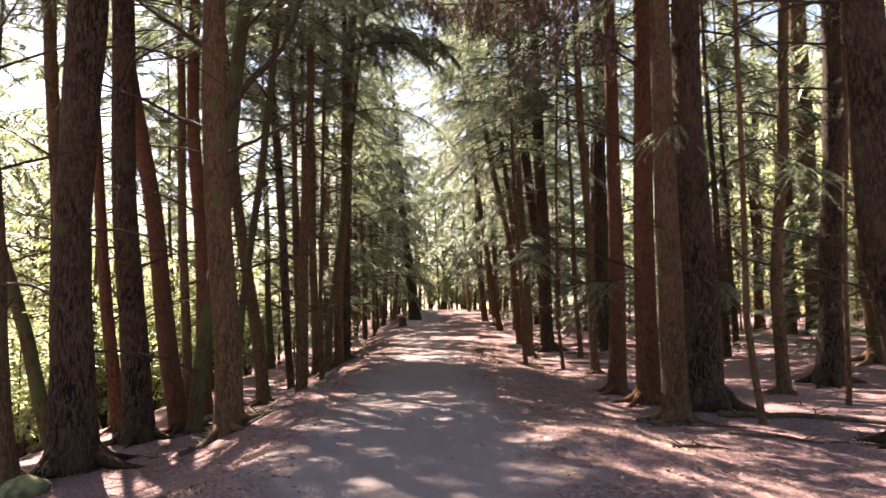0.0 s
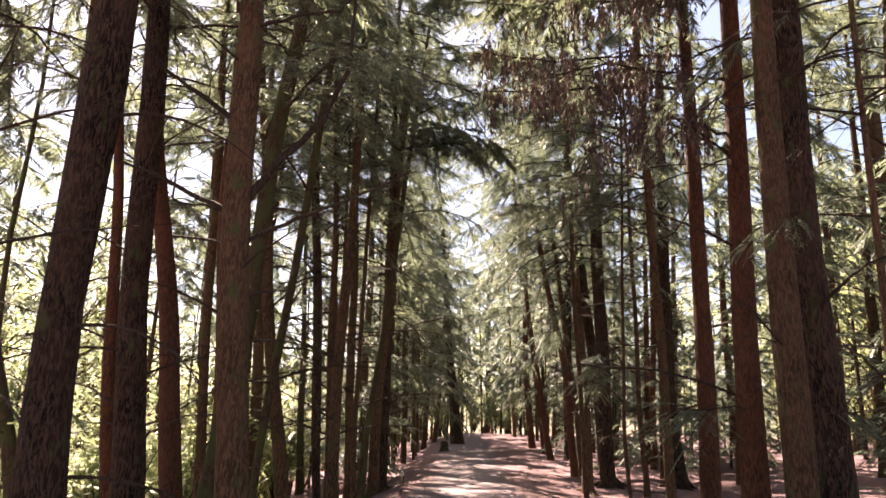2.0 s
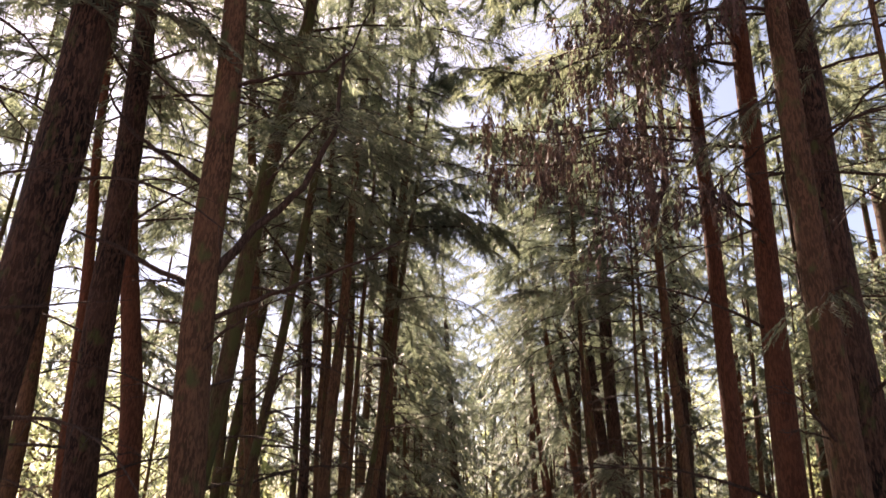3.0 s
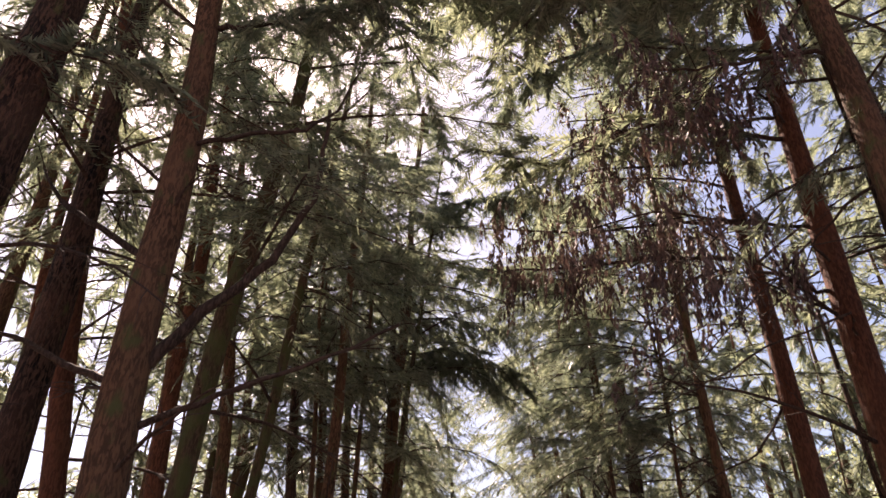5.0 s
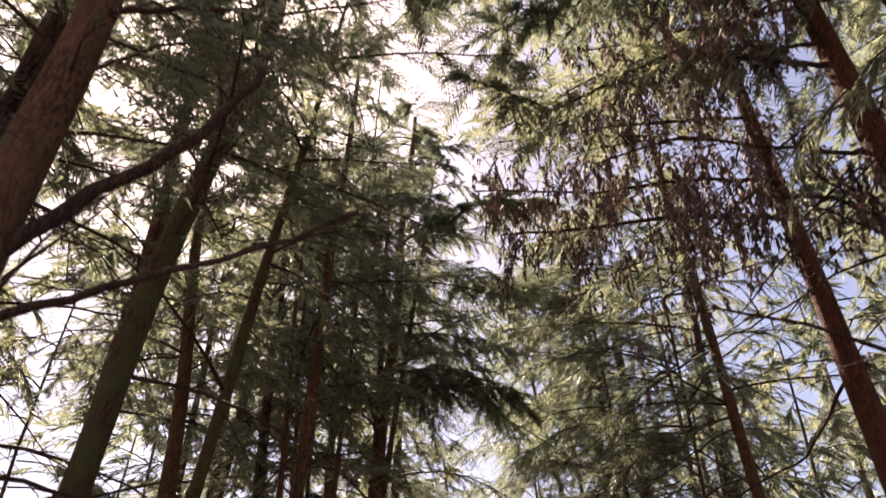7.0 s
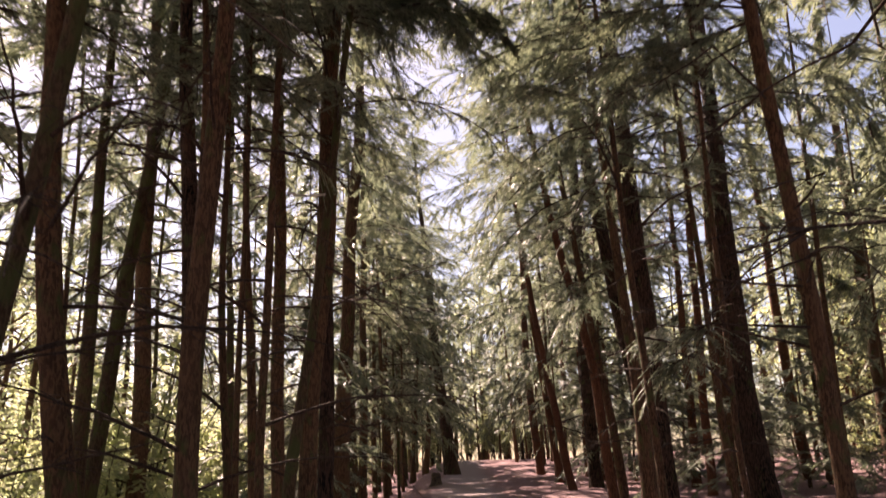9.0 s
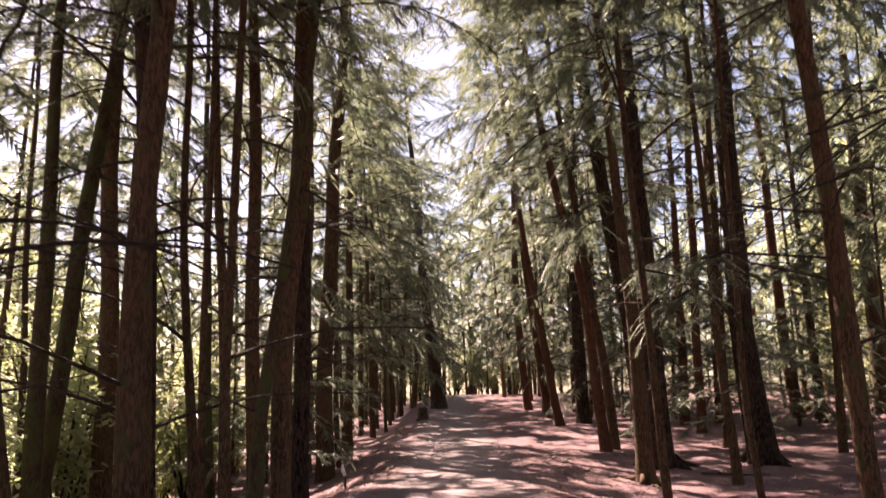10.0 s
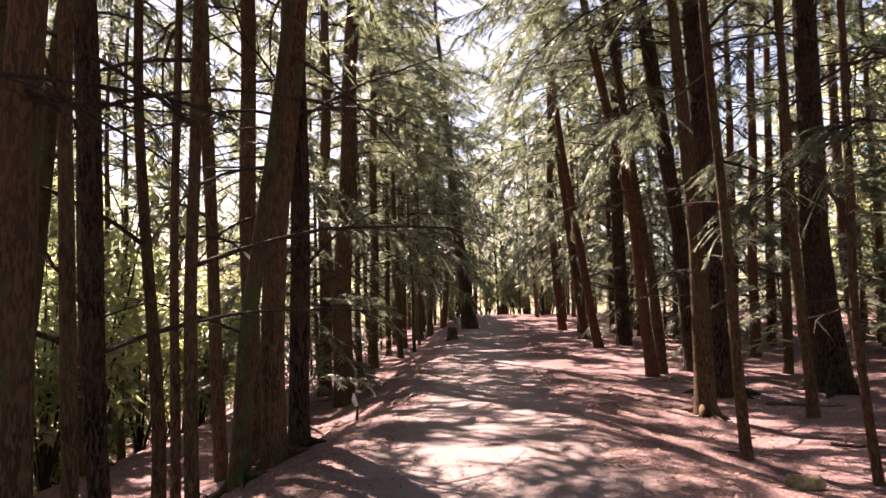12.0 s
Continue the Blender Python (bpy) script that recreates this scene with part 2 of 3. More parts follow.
def make_branch(seed, length, forks, leaves=0, size=0.12, mat=None):
    """A dead or sparsely leaved side branch, along x from the stem."""
    r = random.Random(seed)
    wv, wf, lv, lf = [], [], [], []
    pts = bough_points(r, length, r.uniform(0.05, 0.45), r.uniform(0.1, 0.5), 7)
    tube(wv, wf, pts, [0.016 * length ** 0.5 * (1 - 0.85 * j / 7) + 0.002 for j in range(8)], 5)
    for j in range(forks):
        k = r.randint(1, 6)
        d = (pts[k + 1] - pts[k]).normalized()
        out = (d + d.cross(Vector((0, 0, 1))) * r.choice((-1, 1)) * r.uniform(0.4, 1.1) + Vector((0, 0, r.uniform(-0.4, 0.35)))).normalized()
        long = length * r.uniform(0.15, 0.4)
        mid = pts[k] + out * long * 0.5 + Vector((0, 0, 0.03 * long))
        end = pts[k] + out * long + Vector((0, 0, -0.12 * long))
        tube(wv, wf, (pts[k], mid, end), (0.007, 0.005, 0.002), 3)
        if leaves:
            spray(lv, lf, pts[k], out, r, long * 1.1, leaves, size)
            for m in range(2):
                spray(lv, lf, mid, (out + Vector((r.uniform(-1, 1), r.uniform(-1, 1), -0.3))).normalized(), r, long * 0.7, leaves // 2, size)
    wood = mesh_of("branch", wv, wf, twig_mat)
    return wood, (mesh_of("foliage", lv, lf, mat or needle_mat) if leaves else None)


DEAD = [make_branch(50 + i, 0.8 + 0.38 * i, 3 + 2 * i) for i in range(7)]
BOUGHS = [make_branch(80 + i, 2.6 + 0.5 * i, 30, 26, 0.135) for i in range(4)]


# ---- ground ----
def lines(spans):
    out = []
    for a, b, step in spans:
        n = max(1, round((b - a) / step))
        out += [a + (b - a) * i / n for i in range(n)]
    return out + [spans[-1][1]]


gx = lines([(-900, -100, 200), (-100, -40, 12), (-40, -12, 2), (-12, -6, 0.6), (-6, 8, 0.2), (8, 16, 0.7), (16, 40, 3), (40, 100, 12), (100, 900, 200)])
gy = lines([(-900, -60, 210), (-60, -8, 6), (-8, 3, 1), (3, 34, 0.22), (34, 70, 0.6), (70, 110, 2), (110, 170, 12), (170, 1500, 300)])
gv = [(x, y, rough_z(x, y)) for y in gy for x in gx]
gf = [(j * len(gx) + i, j * len(gx) + i + 1, (j + 1) * len(gx) + i + 1, (j + 1) * len(gx) + i) for j in range(len(gy) - 1) for i in range(len(gx) - 1)]
ground = tagged(new("ground", mesh_of("ground", gv, gf, ground_material(), True)), "grey gravel path through red-brown fallen pine needles", "ground", kind="structure")


# ---- trees ----
KIND = {
    "b": ("tall pine with dark, deeply furrowed bark beside the path", "furrowed dark bark"),
    "s": ("slender pine with smooth grey-brown bark and dead twigs", "smooth grey-brown bark"),
    "r": ("slender conifer with reddish-brown bark and bare lower branches", "reddish-brown bark"),
    "m": ("leaning conifer with dark green moss on its trunk", "mossy dark trunk"),
}
PLACED = []
STEMS = {}


def tree(kind, x, y, r, *seen, far=False, tall=None, bare=None, crown=None):
    """A conifer: stem through the (height, sideways, radius) stations, branches and crown."""
    q = random.Random(round(x * 131 + y * 17))
    z = ground_z(x, y)
    root = new("pine_tree")
    root.location = (x, y, z)
    tagged(root, KIND[kind][0], "tree", "trees of the wood")
    st = [(0.0, 0.0, r), *seen]
    top = tall or min(26.0, max(17.0, st[-1][0] + 4, 17 + 20 * r + q.uniform(-2, 2)))
    h0, x0, r0 = st[-1]
    h1, x1, r1 = st[-2]
    slope = (x0 - x1) / (h0 - h1)
    st.append((top, x0 + slope * (top - h0) * 0.8, min(r0 * 0.35, 0.06)))
    hs = [-0.35, -0.1, 0.05, 0.15, 0.3, 0.5, 0.8, 1.2] if not far else [-0.5, 0.3, 1.2]
    step = 0.55 if not far else 2.0
    while hs[-1] + step < top:
        hs.append(hs[-1] + step)
    hs.append(top)
    sway, ph = q.uniform(0.01, 0.05), q.uniform(0, 6)

    def axis(h):
        g = max(0.0, h)
        for (a, xa, ra), (b, xb, rb) in zip(st, st[1:]):
            if g <= b + 1e-6:
                f = (g - a) / (b - a)
                return Vector((xa + (xb - xa) * f + sway * math.sin(h * 0.9 + ph) * min(1, g), sway * math.cos(h * 0.7 + ph) * min(1, g), h)), ra + (rb - ra) * f
        return Vector((st[-1][1], 0, h)), st[-1][2]

    v, f = [], []
    path = [axis(h) for h in hs]
    tube(v, f, [p for p, _ in path], [k for _, k in path], 8 if far else (22 if kind == "b" and y < 34 else 14), 0.09 if kind == "b" else 0.06, q.uniform(0, 50), 0.3)
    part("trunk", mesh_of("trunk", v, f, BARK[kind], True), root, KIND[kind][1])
    if not far and r > 0.13 and y < 34:
        for i in range(5):
            a = i * 1.256 + q.uniform(-0.4, 0.4)
            d = Vector((math.cos(a), math.sin(a), 0))
            s = d.cross(Vector((0, 0, 1))) * q.uniform(-0.25, 0.25) * r
            reach = r * q.uniform(2.2, 3.6)
            rp = []
            for g, up in ((0.0, r * 0.9), (0.35, r * 0.3), (0.65, 0.03), (1.0, -0.03)):
                p = d * (r * 0.7 + (reach - r * 0.7) * g) + s * g * 3
                rp.append((p.x, p.y, up + rough_z(x + p.x, y + p.y) - z))
            v, f = [], []
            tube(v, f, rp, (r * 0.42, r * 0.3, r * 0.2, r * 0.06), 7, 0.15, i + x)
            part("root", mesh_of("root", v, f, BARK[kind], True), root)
    low = top * (q.uniform(0.4, 0.55) if x < 0 and y < 38 else q.uniform(0.32, 0.48)) if crown is None else crown * top
    leaves, wood = (q.choice(FAR_CROWNS) if far else q.choice(CROWNS))
    at, _ = axis(low)
    tip, _ = axis(top)
    lean = (tip - at).to_track_quat("Z", "Y").to_matrix().to_4x4()
    wide = q.uniform(0.9, 1.3) * min(1.35, 0.5 + r * 3.6) * (1.35 if abs(x) < 6.5 and 38 < y < 92 else 1.2 if 2 < x < 6.5 else 0.62 if 12 < y < 20 and -5.3 < x < 0 else 1.1 if 24 <= y < 30 and -5.5 < x < 0 else 0.8 if 20 <= y < 38 and -5.5 < x < 0 else 1.1)
    m = Matrix.Translation(at) @ lean @ Matrix.Rotation(q.uniform(0, 6.28), 4, "Z") @ Matrix.Diagonal((wide, wide, (top + 0.7 - low) / 10, 1))
    for name, data in (("crown", leaves), ("boughwork", wood)):
        tagged(part(name, data, root), kind="stuff").matrix_basis = m
    if not far:
        count = q.randint(9, 14) if bare is None else bare
        for i in range(count):
            h = q.uniform(1.8, low + 4.5)
            p, k = axis(h)
            b = part("branch", q.choice(DEAD)[0], root)
            b.matrix_basis = Matrix.Translation(p) @ Matrix.Rotation(q.uniform(0, 6.28), 4, "Z") @ Matrix.Translation((k * 0.8, 0, 0)) @ Matrix.Rotation(q.uniform(-0.3, 0.3), 4, "X")
    if not far and crown is None and 2.2 < abs(x) < 6.6 and 11 < y < 72:
        for i in range((6 if x > 0 else 2) if 16 < y < 40 else 2):
            h = q.uniform(0.42, 0.92) * top
            p, k = axis(h)
            size = q.uniform(0.75, 1.15) * min(1.0, (abs(x + p.x) - 0.2) / 3.6)
            gm = Matrix.Translation(p) @ Matrix.Rotation((0 if x < 0 else math.pi) + q.uniform(-0.9, 0.9), 4, "Z") @ Matrix.Scale(size, 4)
            wood, leaves = q.choice(BOUGHS)
            b = part("bough", wood, root)
            b.matrix_basis = gm
            tagged(part("foliage", leaves, b, "drooping green needle sprays"), kind="stuff")
    PLACED.append((x, y))
    STEMS[root.name] = (root, axis)
    return root


tree('b', 6.97, 10.65, 0.329, (3.1, -0.48, 0.305), (6.4, -0.61, 0.271))
tree('s', -6.08, 11.50, 0.198, (2.1, -0.27, 0.167), (5.5, -0.56, 0.154))
tree('b', -5.50, 12.30, 0.371, (3.9, -0.14, 0.272), (7.6, -0.06, 0.307))
tree('s', -3.15, 12.60, 0.228, (3.4, -0.23, 0.205), (7.2, -0.46, 0.182))
tree('s', 5.64, 12.79, 0.066, (1.8, -0.21, 0.057), (5.3, -0.22, 0.049))
tree('s', 4.26, 12.94, 0.219, (3.3, -0.11, 0.204), (7.3, -0.13, 0.169), crown=0.65)
tree('b', 5.28, 14.36, 0.371, (3.5, -0.16, 0.313), (8.0, -0.19, 0.266))
tree('b', -5.51, 15.00, 0.283, (4.2, -0.36, 0.233), (8.8, -0.63, 0.217))
tree('s', 8.42, 15.14, 0.056, (3.6, 0.11, 0.052), (7.1, 0.22, 0.047))
tree('r', 4.43, 15.22, 0.236, (3.6, 0.0, 0.206), (8.3, 0.05, 0.176), crown=0.65)
tree('m', -4.61, 15.60, 0.142, (2.7, 0.24, 0.144), (9.0, 0.88, 0.143))
tree('m', -7.63, 16.00, 0.151, (2.2, -0.58, 0.146), (4.0, -1.25, 0.13))
tree('r', -5.02, 16.00, 0.198, (4.0, -0.64, 0.178), (6.9, -1.18, 0.156))
tree('r', -6.70, 17.00, 0.148, (3.2, -0.36, 0.132), (5.8, -0.68, 0.114))
tree('s', 8.14, 17.28, 0.154, (2.5, -0.05, 0.136), (9.2, 0.37, 0.121))
tree('r', 4.36, 17.36, 0.205, (3.8, 0.05, 0.17), (9.2, -0.05, 0.134), crown=0.72)
tree('s', -8.43, 18.00, 0.170, (5.1, -0.28, 0.16), (10.6, -0.65, 0.151))
tree('m', -4.48, 18.00, 0.076, (3.2, 0.25, 0.088), (8.5, 0.82, 0.088))
tree('r', -5.24, 18.50, 0.176, (4.5, -0.28, 0.165), (8.8, -0.52, 0.14))
tree('b', 10.08, 18.93, 0.324, (5.5, 0.34, 0.26), (9.9, 0.46, 0.221))
tree('s', -6.16, 20.00, 0.124, (4.8, -0.22, 0.112), (9.4, -0.46, 0.106))
tree('s', -4.18, 20.00, 0.176, (3.2, -0.46, 0.148), (6.2, -0.9, 0.135))
tree('s', -3.22, 20.15, 0.125, (3.3, 0.0, 0.128), (6.5, 0.05, 0.115))
tree('m', -8.2, 27.8, 0.185, (6.0, 0.5, 0.16), (10.0, 0.9, 0.14))
tree('s', -3.57, 21.50, 0.074, (3.3, -0.06, 0.065), (5.2, -0.17, 0.059))
tree('s', 13.59, 22.44, 0.336, (2.4, -0.26, 0.305), (5.8, -0.41, 0.275))
tree('s', -7.6, 29.5, 0.23, (5.0, -0.21, 0.2), (10.1, -0.45, 0.17))
tree('s', 5.09, 22.74, 0.135, (4.4, -0.18, 0.12), (11.5, -0.51, 0.106))
tree('b', -4.02, 23.00, 0.104, (2.9, -0.2, 0.13), (5.9, -0.46, 0.128))
tree('s', -3.10, 23.00, 0.077, (2.5, -0.1, 0.065), (5.6, -0.07, 0.058))
tree('s', -3.68, 23.50, 0.083, (3.1, -0.18, 0.063), (6.0, -0.38, 0.052))
tree('s', -3.90, 24.50, 0.065, (3.6, -0.09, 0.053), (6.5, -0.14, 0.047))
tree('s', 4.44, 24.57, 0.059, (2.0, -0.19, 0.054), (5.9, -0.14, 0.045))
tree('m', -3.16, 24.60, 0.131, (1.8, 0.08, 0.105), (3.9, 0.33, 0.086))
tree('s', -2.84, 25.00, 0.158, (3.1, 0.02, 0.148), (6.1, 0.14, 0.175))
tree('b', -2.66, 25.60, 0.145, (3.0, -0.04, 0.134), (6.3, -0.11, 0.121))
tree('s', 3.42, 26.00, 0.085, (2.4, -0.15, 0.071), (6.5, -0.36, 0.061))
tree('s', -4.20, 27.00, 0.105, (4.0, -0.28, 0.09), (6.5, -0.47, 0.078))
tree('s', -4.02, 28.00, 0.152, (4.1, -0.13, 0.141), (8.1, -0.28, 0.13))
tree('s', 4.09, 30.15, 0.205, (3.7, -0.09, 0.149), (8.3, -0.4, 0.102))
tree('s', 6.21, 30.45, 0.115, (2.6, -0.16, 0.094), (6.0, -0.27, 0.079))
tree('b', 5.38, 33.44, 0.304, (4.0, -0.12, 0.27), (9.6, -0.32, 0.25))
tree('b', 8.22, 33.89, 0.390, (4.0, -0.33, 0.316), (9.7, -0.27, 0.268))
tree('s', 18.63, 35.73, 0.457, (8.0, -0.19, 0.438), (16.4, -0.41, 0.419))
tree('s', -3.91, 35.75, 0.275, (4.9, -0.06, 0.234), (11.3, 0.22, 0.192))
tree('s', 17.79, 36.62, 0.276, (5.3, 0.07, 0.251), (9.6, 0.09, 0.211))
tree('r', 4.56, 36.76, 0.173, (4.7, -0.45, 0.145), (10.1, -1.57, 0.115))
tree('s', 8.48, 37.32, 0.136, (4.2, 0.11, 0.122), (11.0, 0.25, 0.1))
tree('s', 4.96, 37.35, 0.162, (2.9, -0.23, 0.139), (6.8, -0.81, 0.117))
tree('b', 6.04, 38.22, 0.201, (4.3, -0.27, 0.239), (11.4, -1.22, 0.229))
tree('s', -5.18, 39.25, 0.215, (5.4, -0.05, 0.183), (10.1, -0.09, 0.158))
tree('s', -4.15, 40.14, 0.111, (3.5, -0.17, 0.094), (6.4, -0.26, 0.086))
tree('r', 9.14, 41.71, 0.174, (4.5, 0.09, 0.157), (12.6, 0.34, 0.131))
tree('r', 18.63, 41.92, 0.284, (4.2, 0.05, 0.255), (9.0, 0.09, 0.225))
tree('r', 4.48, 45.83, 0.181, (4.9, -0.84, 0.149), (9.6, -1.51, 0.116))
tree('r', 9.82, 45.89, 0.202, (4.9, 0.1, 0.171), (9.5, 0.14, 0.138))
tree('r', 11.52, 46.61, 0.183, (4.9, 0.14, 0.163), (10.8, 0.3, 0.142))
tree('s', 18.86, 46.78, 0.352, (5.5, -0.0, 0.32), (11.6, 0.01, 0.27))
tree('b', 5.72, 47.13, 0.306, (5.0, -0.17, 0.262), (14.9, -0.02, 0.221))
tree('r', 15.59, 47.86, 0.284, (3.6, -0.39, 0.24), (8.5, -0.5, 0.206))
tree('s', -4.88, 47.99, 0.208, (6.2, -0.02, 0.174), (11.3, -0.08, 0.152))
tree('r', 4.79, 52.25, 0.192, (5.5, -0.71, 0.153), (9.8, -1.18, 0.126))
tree('s', -5.17, 55.44, 0.151, (4.5, -0.07, 0.137), (8.5, -0.13, 0.107))
tree('r', 32.69, 55.70, 0.422, (4.7, -0.42, 0.382), (11.2, -0.77, 0.322))
tree('r', 7.27, 58.80, 0.193, (4.5, -0.05, 0.179), (9.5, -0.09, 0.148))
tree('s', -5.00, 61.68, 0.226, (4.8, -0.1, 0.193), (9.4, -0.24, 0.159))
tree('r', 4.92, 63.76, 0.270, (6.7, -0.6, 0.237), (14.1, -0.57, 0.185))
tree('b', -0.99, 66.00, 0.532, (4.2, -0.51, 0.383), (7.3, -0.87, 0.308))
tree('m', -4.67, 68.92, 0.302, (4.9, -0.15, 0.264), (10.2, -0.26, 0.205))
tree('s', -4.07, 70.71, 0.187, (4.8, 0.23, 0.168), (9.0, 0.46, 0.148))
tree('s', -3.48, 79.62, 0.265, (4.8, 0.37, 0.219), (9.7, 0.54, 0.196))

# The wood further off: on the slope, in the flat wood and past the end of the path.
def fill(count, xs, ys, gap, crown=0.2, tall=None):
    made = tries = 0
    while made < count and tries < count * 30:
        tries += 1
        x, y = rng.uniform(*xs), rng.uniform(*ys)
        if -3.6 < x < 4.0 and y < 92 or any((x - a) ** 2 + (y - b) ** 2 < gap * gap for a, b in PLACED):
            continue
        r = rng.uniform(0.07, 0.2) if tall is None else 0.012 * tall
        s = rng.uniform(-0.07, 0.04)
        top = rng.uniform(16, 22) if tall is None else tall * rng.uniform(0.7, 1.2)
        tree(rng.choice("ssrb" if x > 0 else "ssm"), x, y, r, (top * 0.2, s * top * 0.2, r * 0.8), (top * 0.45, s * top * 0.45, r * 0.6), far=True, tall=top, crown=crown * rng.uniform(0.6, 1.4))
        made += 1


fill(15, (-22, -9), (14, 60), 2.2, 0.48)
fill(18, (9.5, 26), (14, 52), 2.2, 0.3)
fill(3, (-9.5, -4.8), (25, 37), 1.1, 0.5)
fill(22, (-7, -3.8), (42, 90), 1.8, 0.25)
fill(22, (4.5, 12), (50, 90), 2.0, 0.22)
fill(26, (-12, 12), (91, 106), 1.8, 0.26)
fill(30, (-55, 55), (108, 140), 3.0, 0.06)
# Unseen trees behind the start, added only to cast shade.
fill(8, (-14, -7.5), (-14, 6), 2.6, 0.3)
fill(8, (7.5, 14), (-14, 6), 2.6, 0.3)
fill(10, (-45, -20), (15, 80), 3.0, 0.1)
fill(16, (28, 62), (26, 105), 3.0, 0.03)
fill(12, (22, 55), (18, 90), 3.0, 0.06)
fill(16, (10, 28), (20, 62), 1.5, 0.08, 5.0)
fill(16, (7.5, 19), (36, 64), 1.5, 0.08, 7.0)
fill(12, (-9, -4.2), (30, 80), 1.4, 0.12, 6.0)


# ---- broadleaf trees at the bright edges of the wood ----
def make_broadleaf(seed):
    """Crown and limbs of a leafy tree ten metres high, leaved almost to the ground."""
    r = random.Random(seed)
    lv, lf, wv, wf = [], [], [], []
    for i in range(34):
        z = 0.8 + 8.4 * (i + r.random()) / 34
        a = i * 2.4 + r.uniform(-0.4, 0.4)
        long = (1.4 + 2.0 * math.sin(math.pi * min(1, z / 10 + 0.12))) * r.uniform(0.7, 1.15)
        tip = Vector((math.cos(a) * long, math.sin(a) * long, r.uniform(0.3, 1.4)))
        base = Vector((0, 0, z))
        pts = [base + tip * f + Vector((0, 0, 0.3 * math.sin(f * 3.1))) for f in (0, 0.35, 0.7, 1)]
        tube(wv, wf, pts, (0.05, 0.035, 0.02, 0.006), 4, cap=False)
        for j in range(10):
            g = r.uniform(0.3, 1)
            p = base + tip * g + Vector((r.uniform(-0.4, 0.4), r.uniform(-0.4, 0.4), r.uniform(-0.3, 0.4)))
            leafy(lv, lf, p, Vector((r.uniform(-1, 1), r.uniform(-1, 1), r.uniform(-0.6, 0.5))).normalized(), r, r.uniform(0.4, 0.9), 8, 0.2)
    tv, tf = [], []
    tube(tv, tf, [(0.1 * math.sin(h), 0.1 * math.cos(h * 1.3), h) for h in (-0.4, 0, 1, 3, 5, 7, 9, 9.8)], (0.24, 0.2, 0.16, 0.14, 0.11, 0.07, 0.03, 0.01), 8, 0.06, seed, 0.4)
    return mesh_of("trunk", tv, tf, BARK["s"], True), mesh_of("limbwork", wv, wf, BARK["s"]), mesh_of("leafage", lv, lf, broad_mat)


BROAD = [make_broadleaf(120 + i) for i in range(4)]


def broadleaf(x, y, size):
    root = tagged(new("broadleaf_tree"), "sunlit light-green broadleaf tree at the wood's edge", "tree", "broadleaf trees beyond the pines")
    root.location, root.rotation_euler = (x, y, ground_z(x, y)), (0, 0, rng.uniform(0, 6.28))
    root.scale = (size, size, size * rng.uniform(0.95, 1.3))
    trunk, limbs, leaves = rng.choice(BROAD)
    part("trunk", trunk, root)
    tagged(part("limbwork", limbs, root), kind="stuff")
    tagged(part("leafage", leaves, root), kind="stuff")


def edge(count, xs, ys, low, high):
    for i in range(count):
        broadleaf(rng.uniform(*xs), ys[0] + (ys[1] - ys[0]) * (i + rng.random()) / count, rng.uniform(low, high))


edge(16, (-18, -11.5), (14, 52), 0.55, 0.85)
edge(20, (-32, -21), (12, 84), 1.1, 1.7)
edge(20, (-54, -36), (20, 110), 2.3, 3.1)
edge(18, (26, 38), (24, 90), 1.2, 2.0)
edge(16, (38, 58), (36, 110), 1.7, 2.5)
for i in range(18):
    broadleaf(-34 + 4 * i + rng.uniform(-1.5, 1.5), rng.uniform(108, 126), rng.uniform(1.5, 2.4))


# ---- undergrowth on the slope and beyond ----
def make_shrub(seed):
    r = random.Random(seed)
    lv, lf, wv, wf = [], [], [], []
    for i in range(9):
        a = r.uniform(0, 6.28)
        tip = Vector((math.cos(a) * r.uniform(0.3, 1.0), math.sin(a) * r.uniform(0.3, 1.0), r.uniform(1.3, 3.0)))
        pts = [tip * f + Vector((0, 0, 0.25 * math.sin(f * 3.1))) for f in (0, 0.35, 0.7, 1)]
        tube(wv, wf, pts, (0.022, 0.016, 0.01, 0.004), 4, cap=False)
        for j in range(22):
            g = r.uniform(0.25, 1)
            p = tip * g + Vector((0, 0, 0.25 * math.sin(g * 3.1)))
            d = Vector((r.uniform(-1, 1), r.uniform(-1, 1), r.uniform(-0.4, 0.5))).normalized()
            leafy(lv, lf, p, d, r, r.uniform(0.3, 0.6), 7, 0.15)
    return mesh_of("leaves", lv, lf, under_mat), mesh_of("stemwork", wv, wf, twig_mat)


SHRUBS = [make_shrub(90 + i) for i in range(4)]


def shrub(x, y, size):
    root = tagged(new("shrub"), "sunlit yellow-green leafy shrub on the wooded slope", "shrub", "undergrowth shrubs")
    root.location, root.scale, root.rotation_euler = (x, y, ground_z(x, y) - 0.05), (size, size, size * rng.uniform(0.8, 1.5)), (0, 0, rng.uniform(0, 6))
    leaves, stems = rng.choice(SHRUBS)
    tagged(part("stemwork", stems, root), kind="stuff")
    tagged(part("leafage", leaves, root), kind="stuff")


for i in range(56):
    shrub(rng.uniform(-26, -8.5), rng.uniform(13, 60), rng.uniform(0.8, 2.0))
for i in range(26):
    shrub(rng.uniform(-15, -8), rng.uniform(13, 46), rng.uniform(0.9, 1.9))
for i in range(24):
    shrub(rng.uniform(-9, 9) * 1.6, rng.uniform(95, 112), rng.uniform(1.2, 2.6))
for i in range(14):
    shrub(rng.uniform(17, 32), rng.uniform(28, 70), rng.uniform(0.7, 1.4))


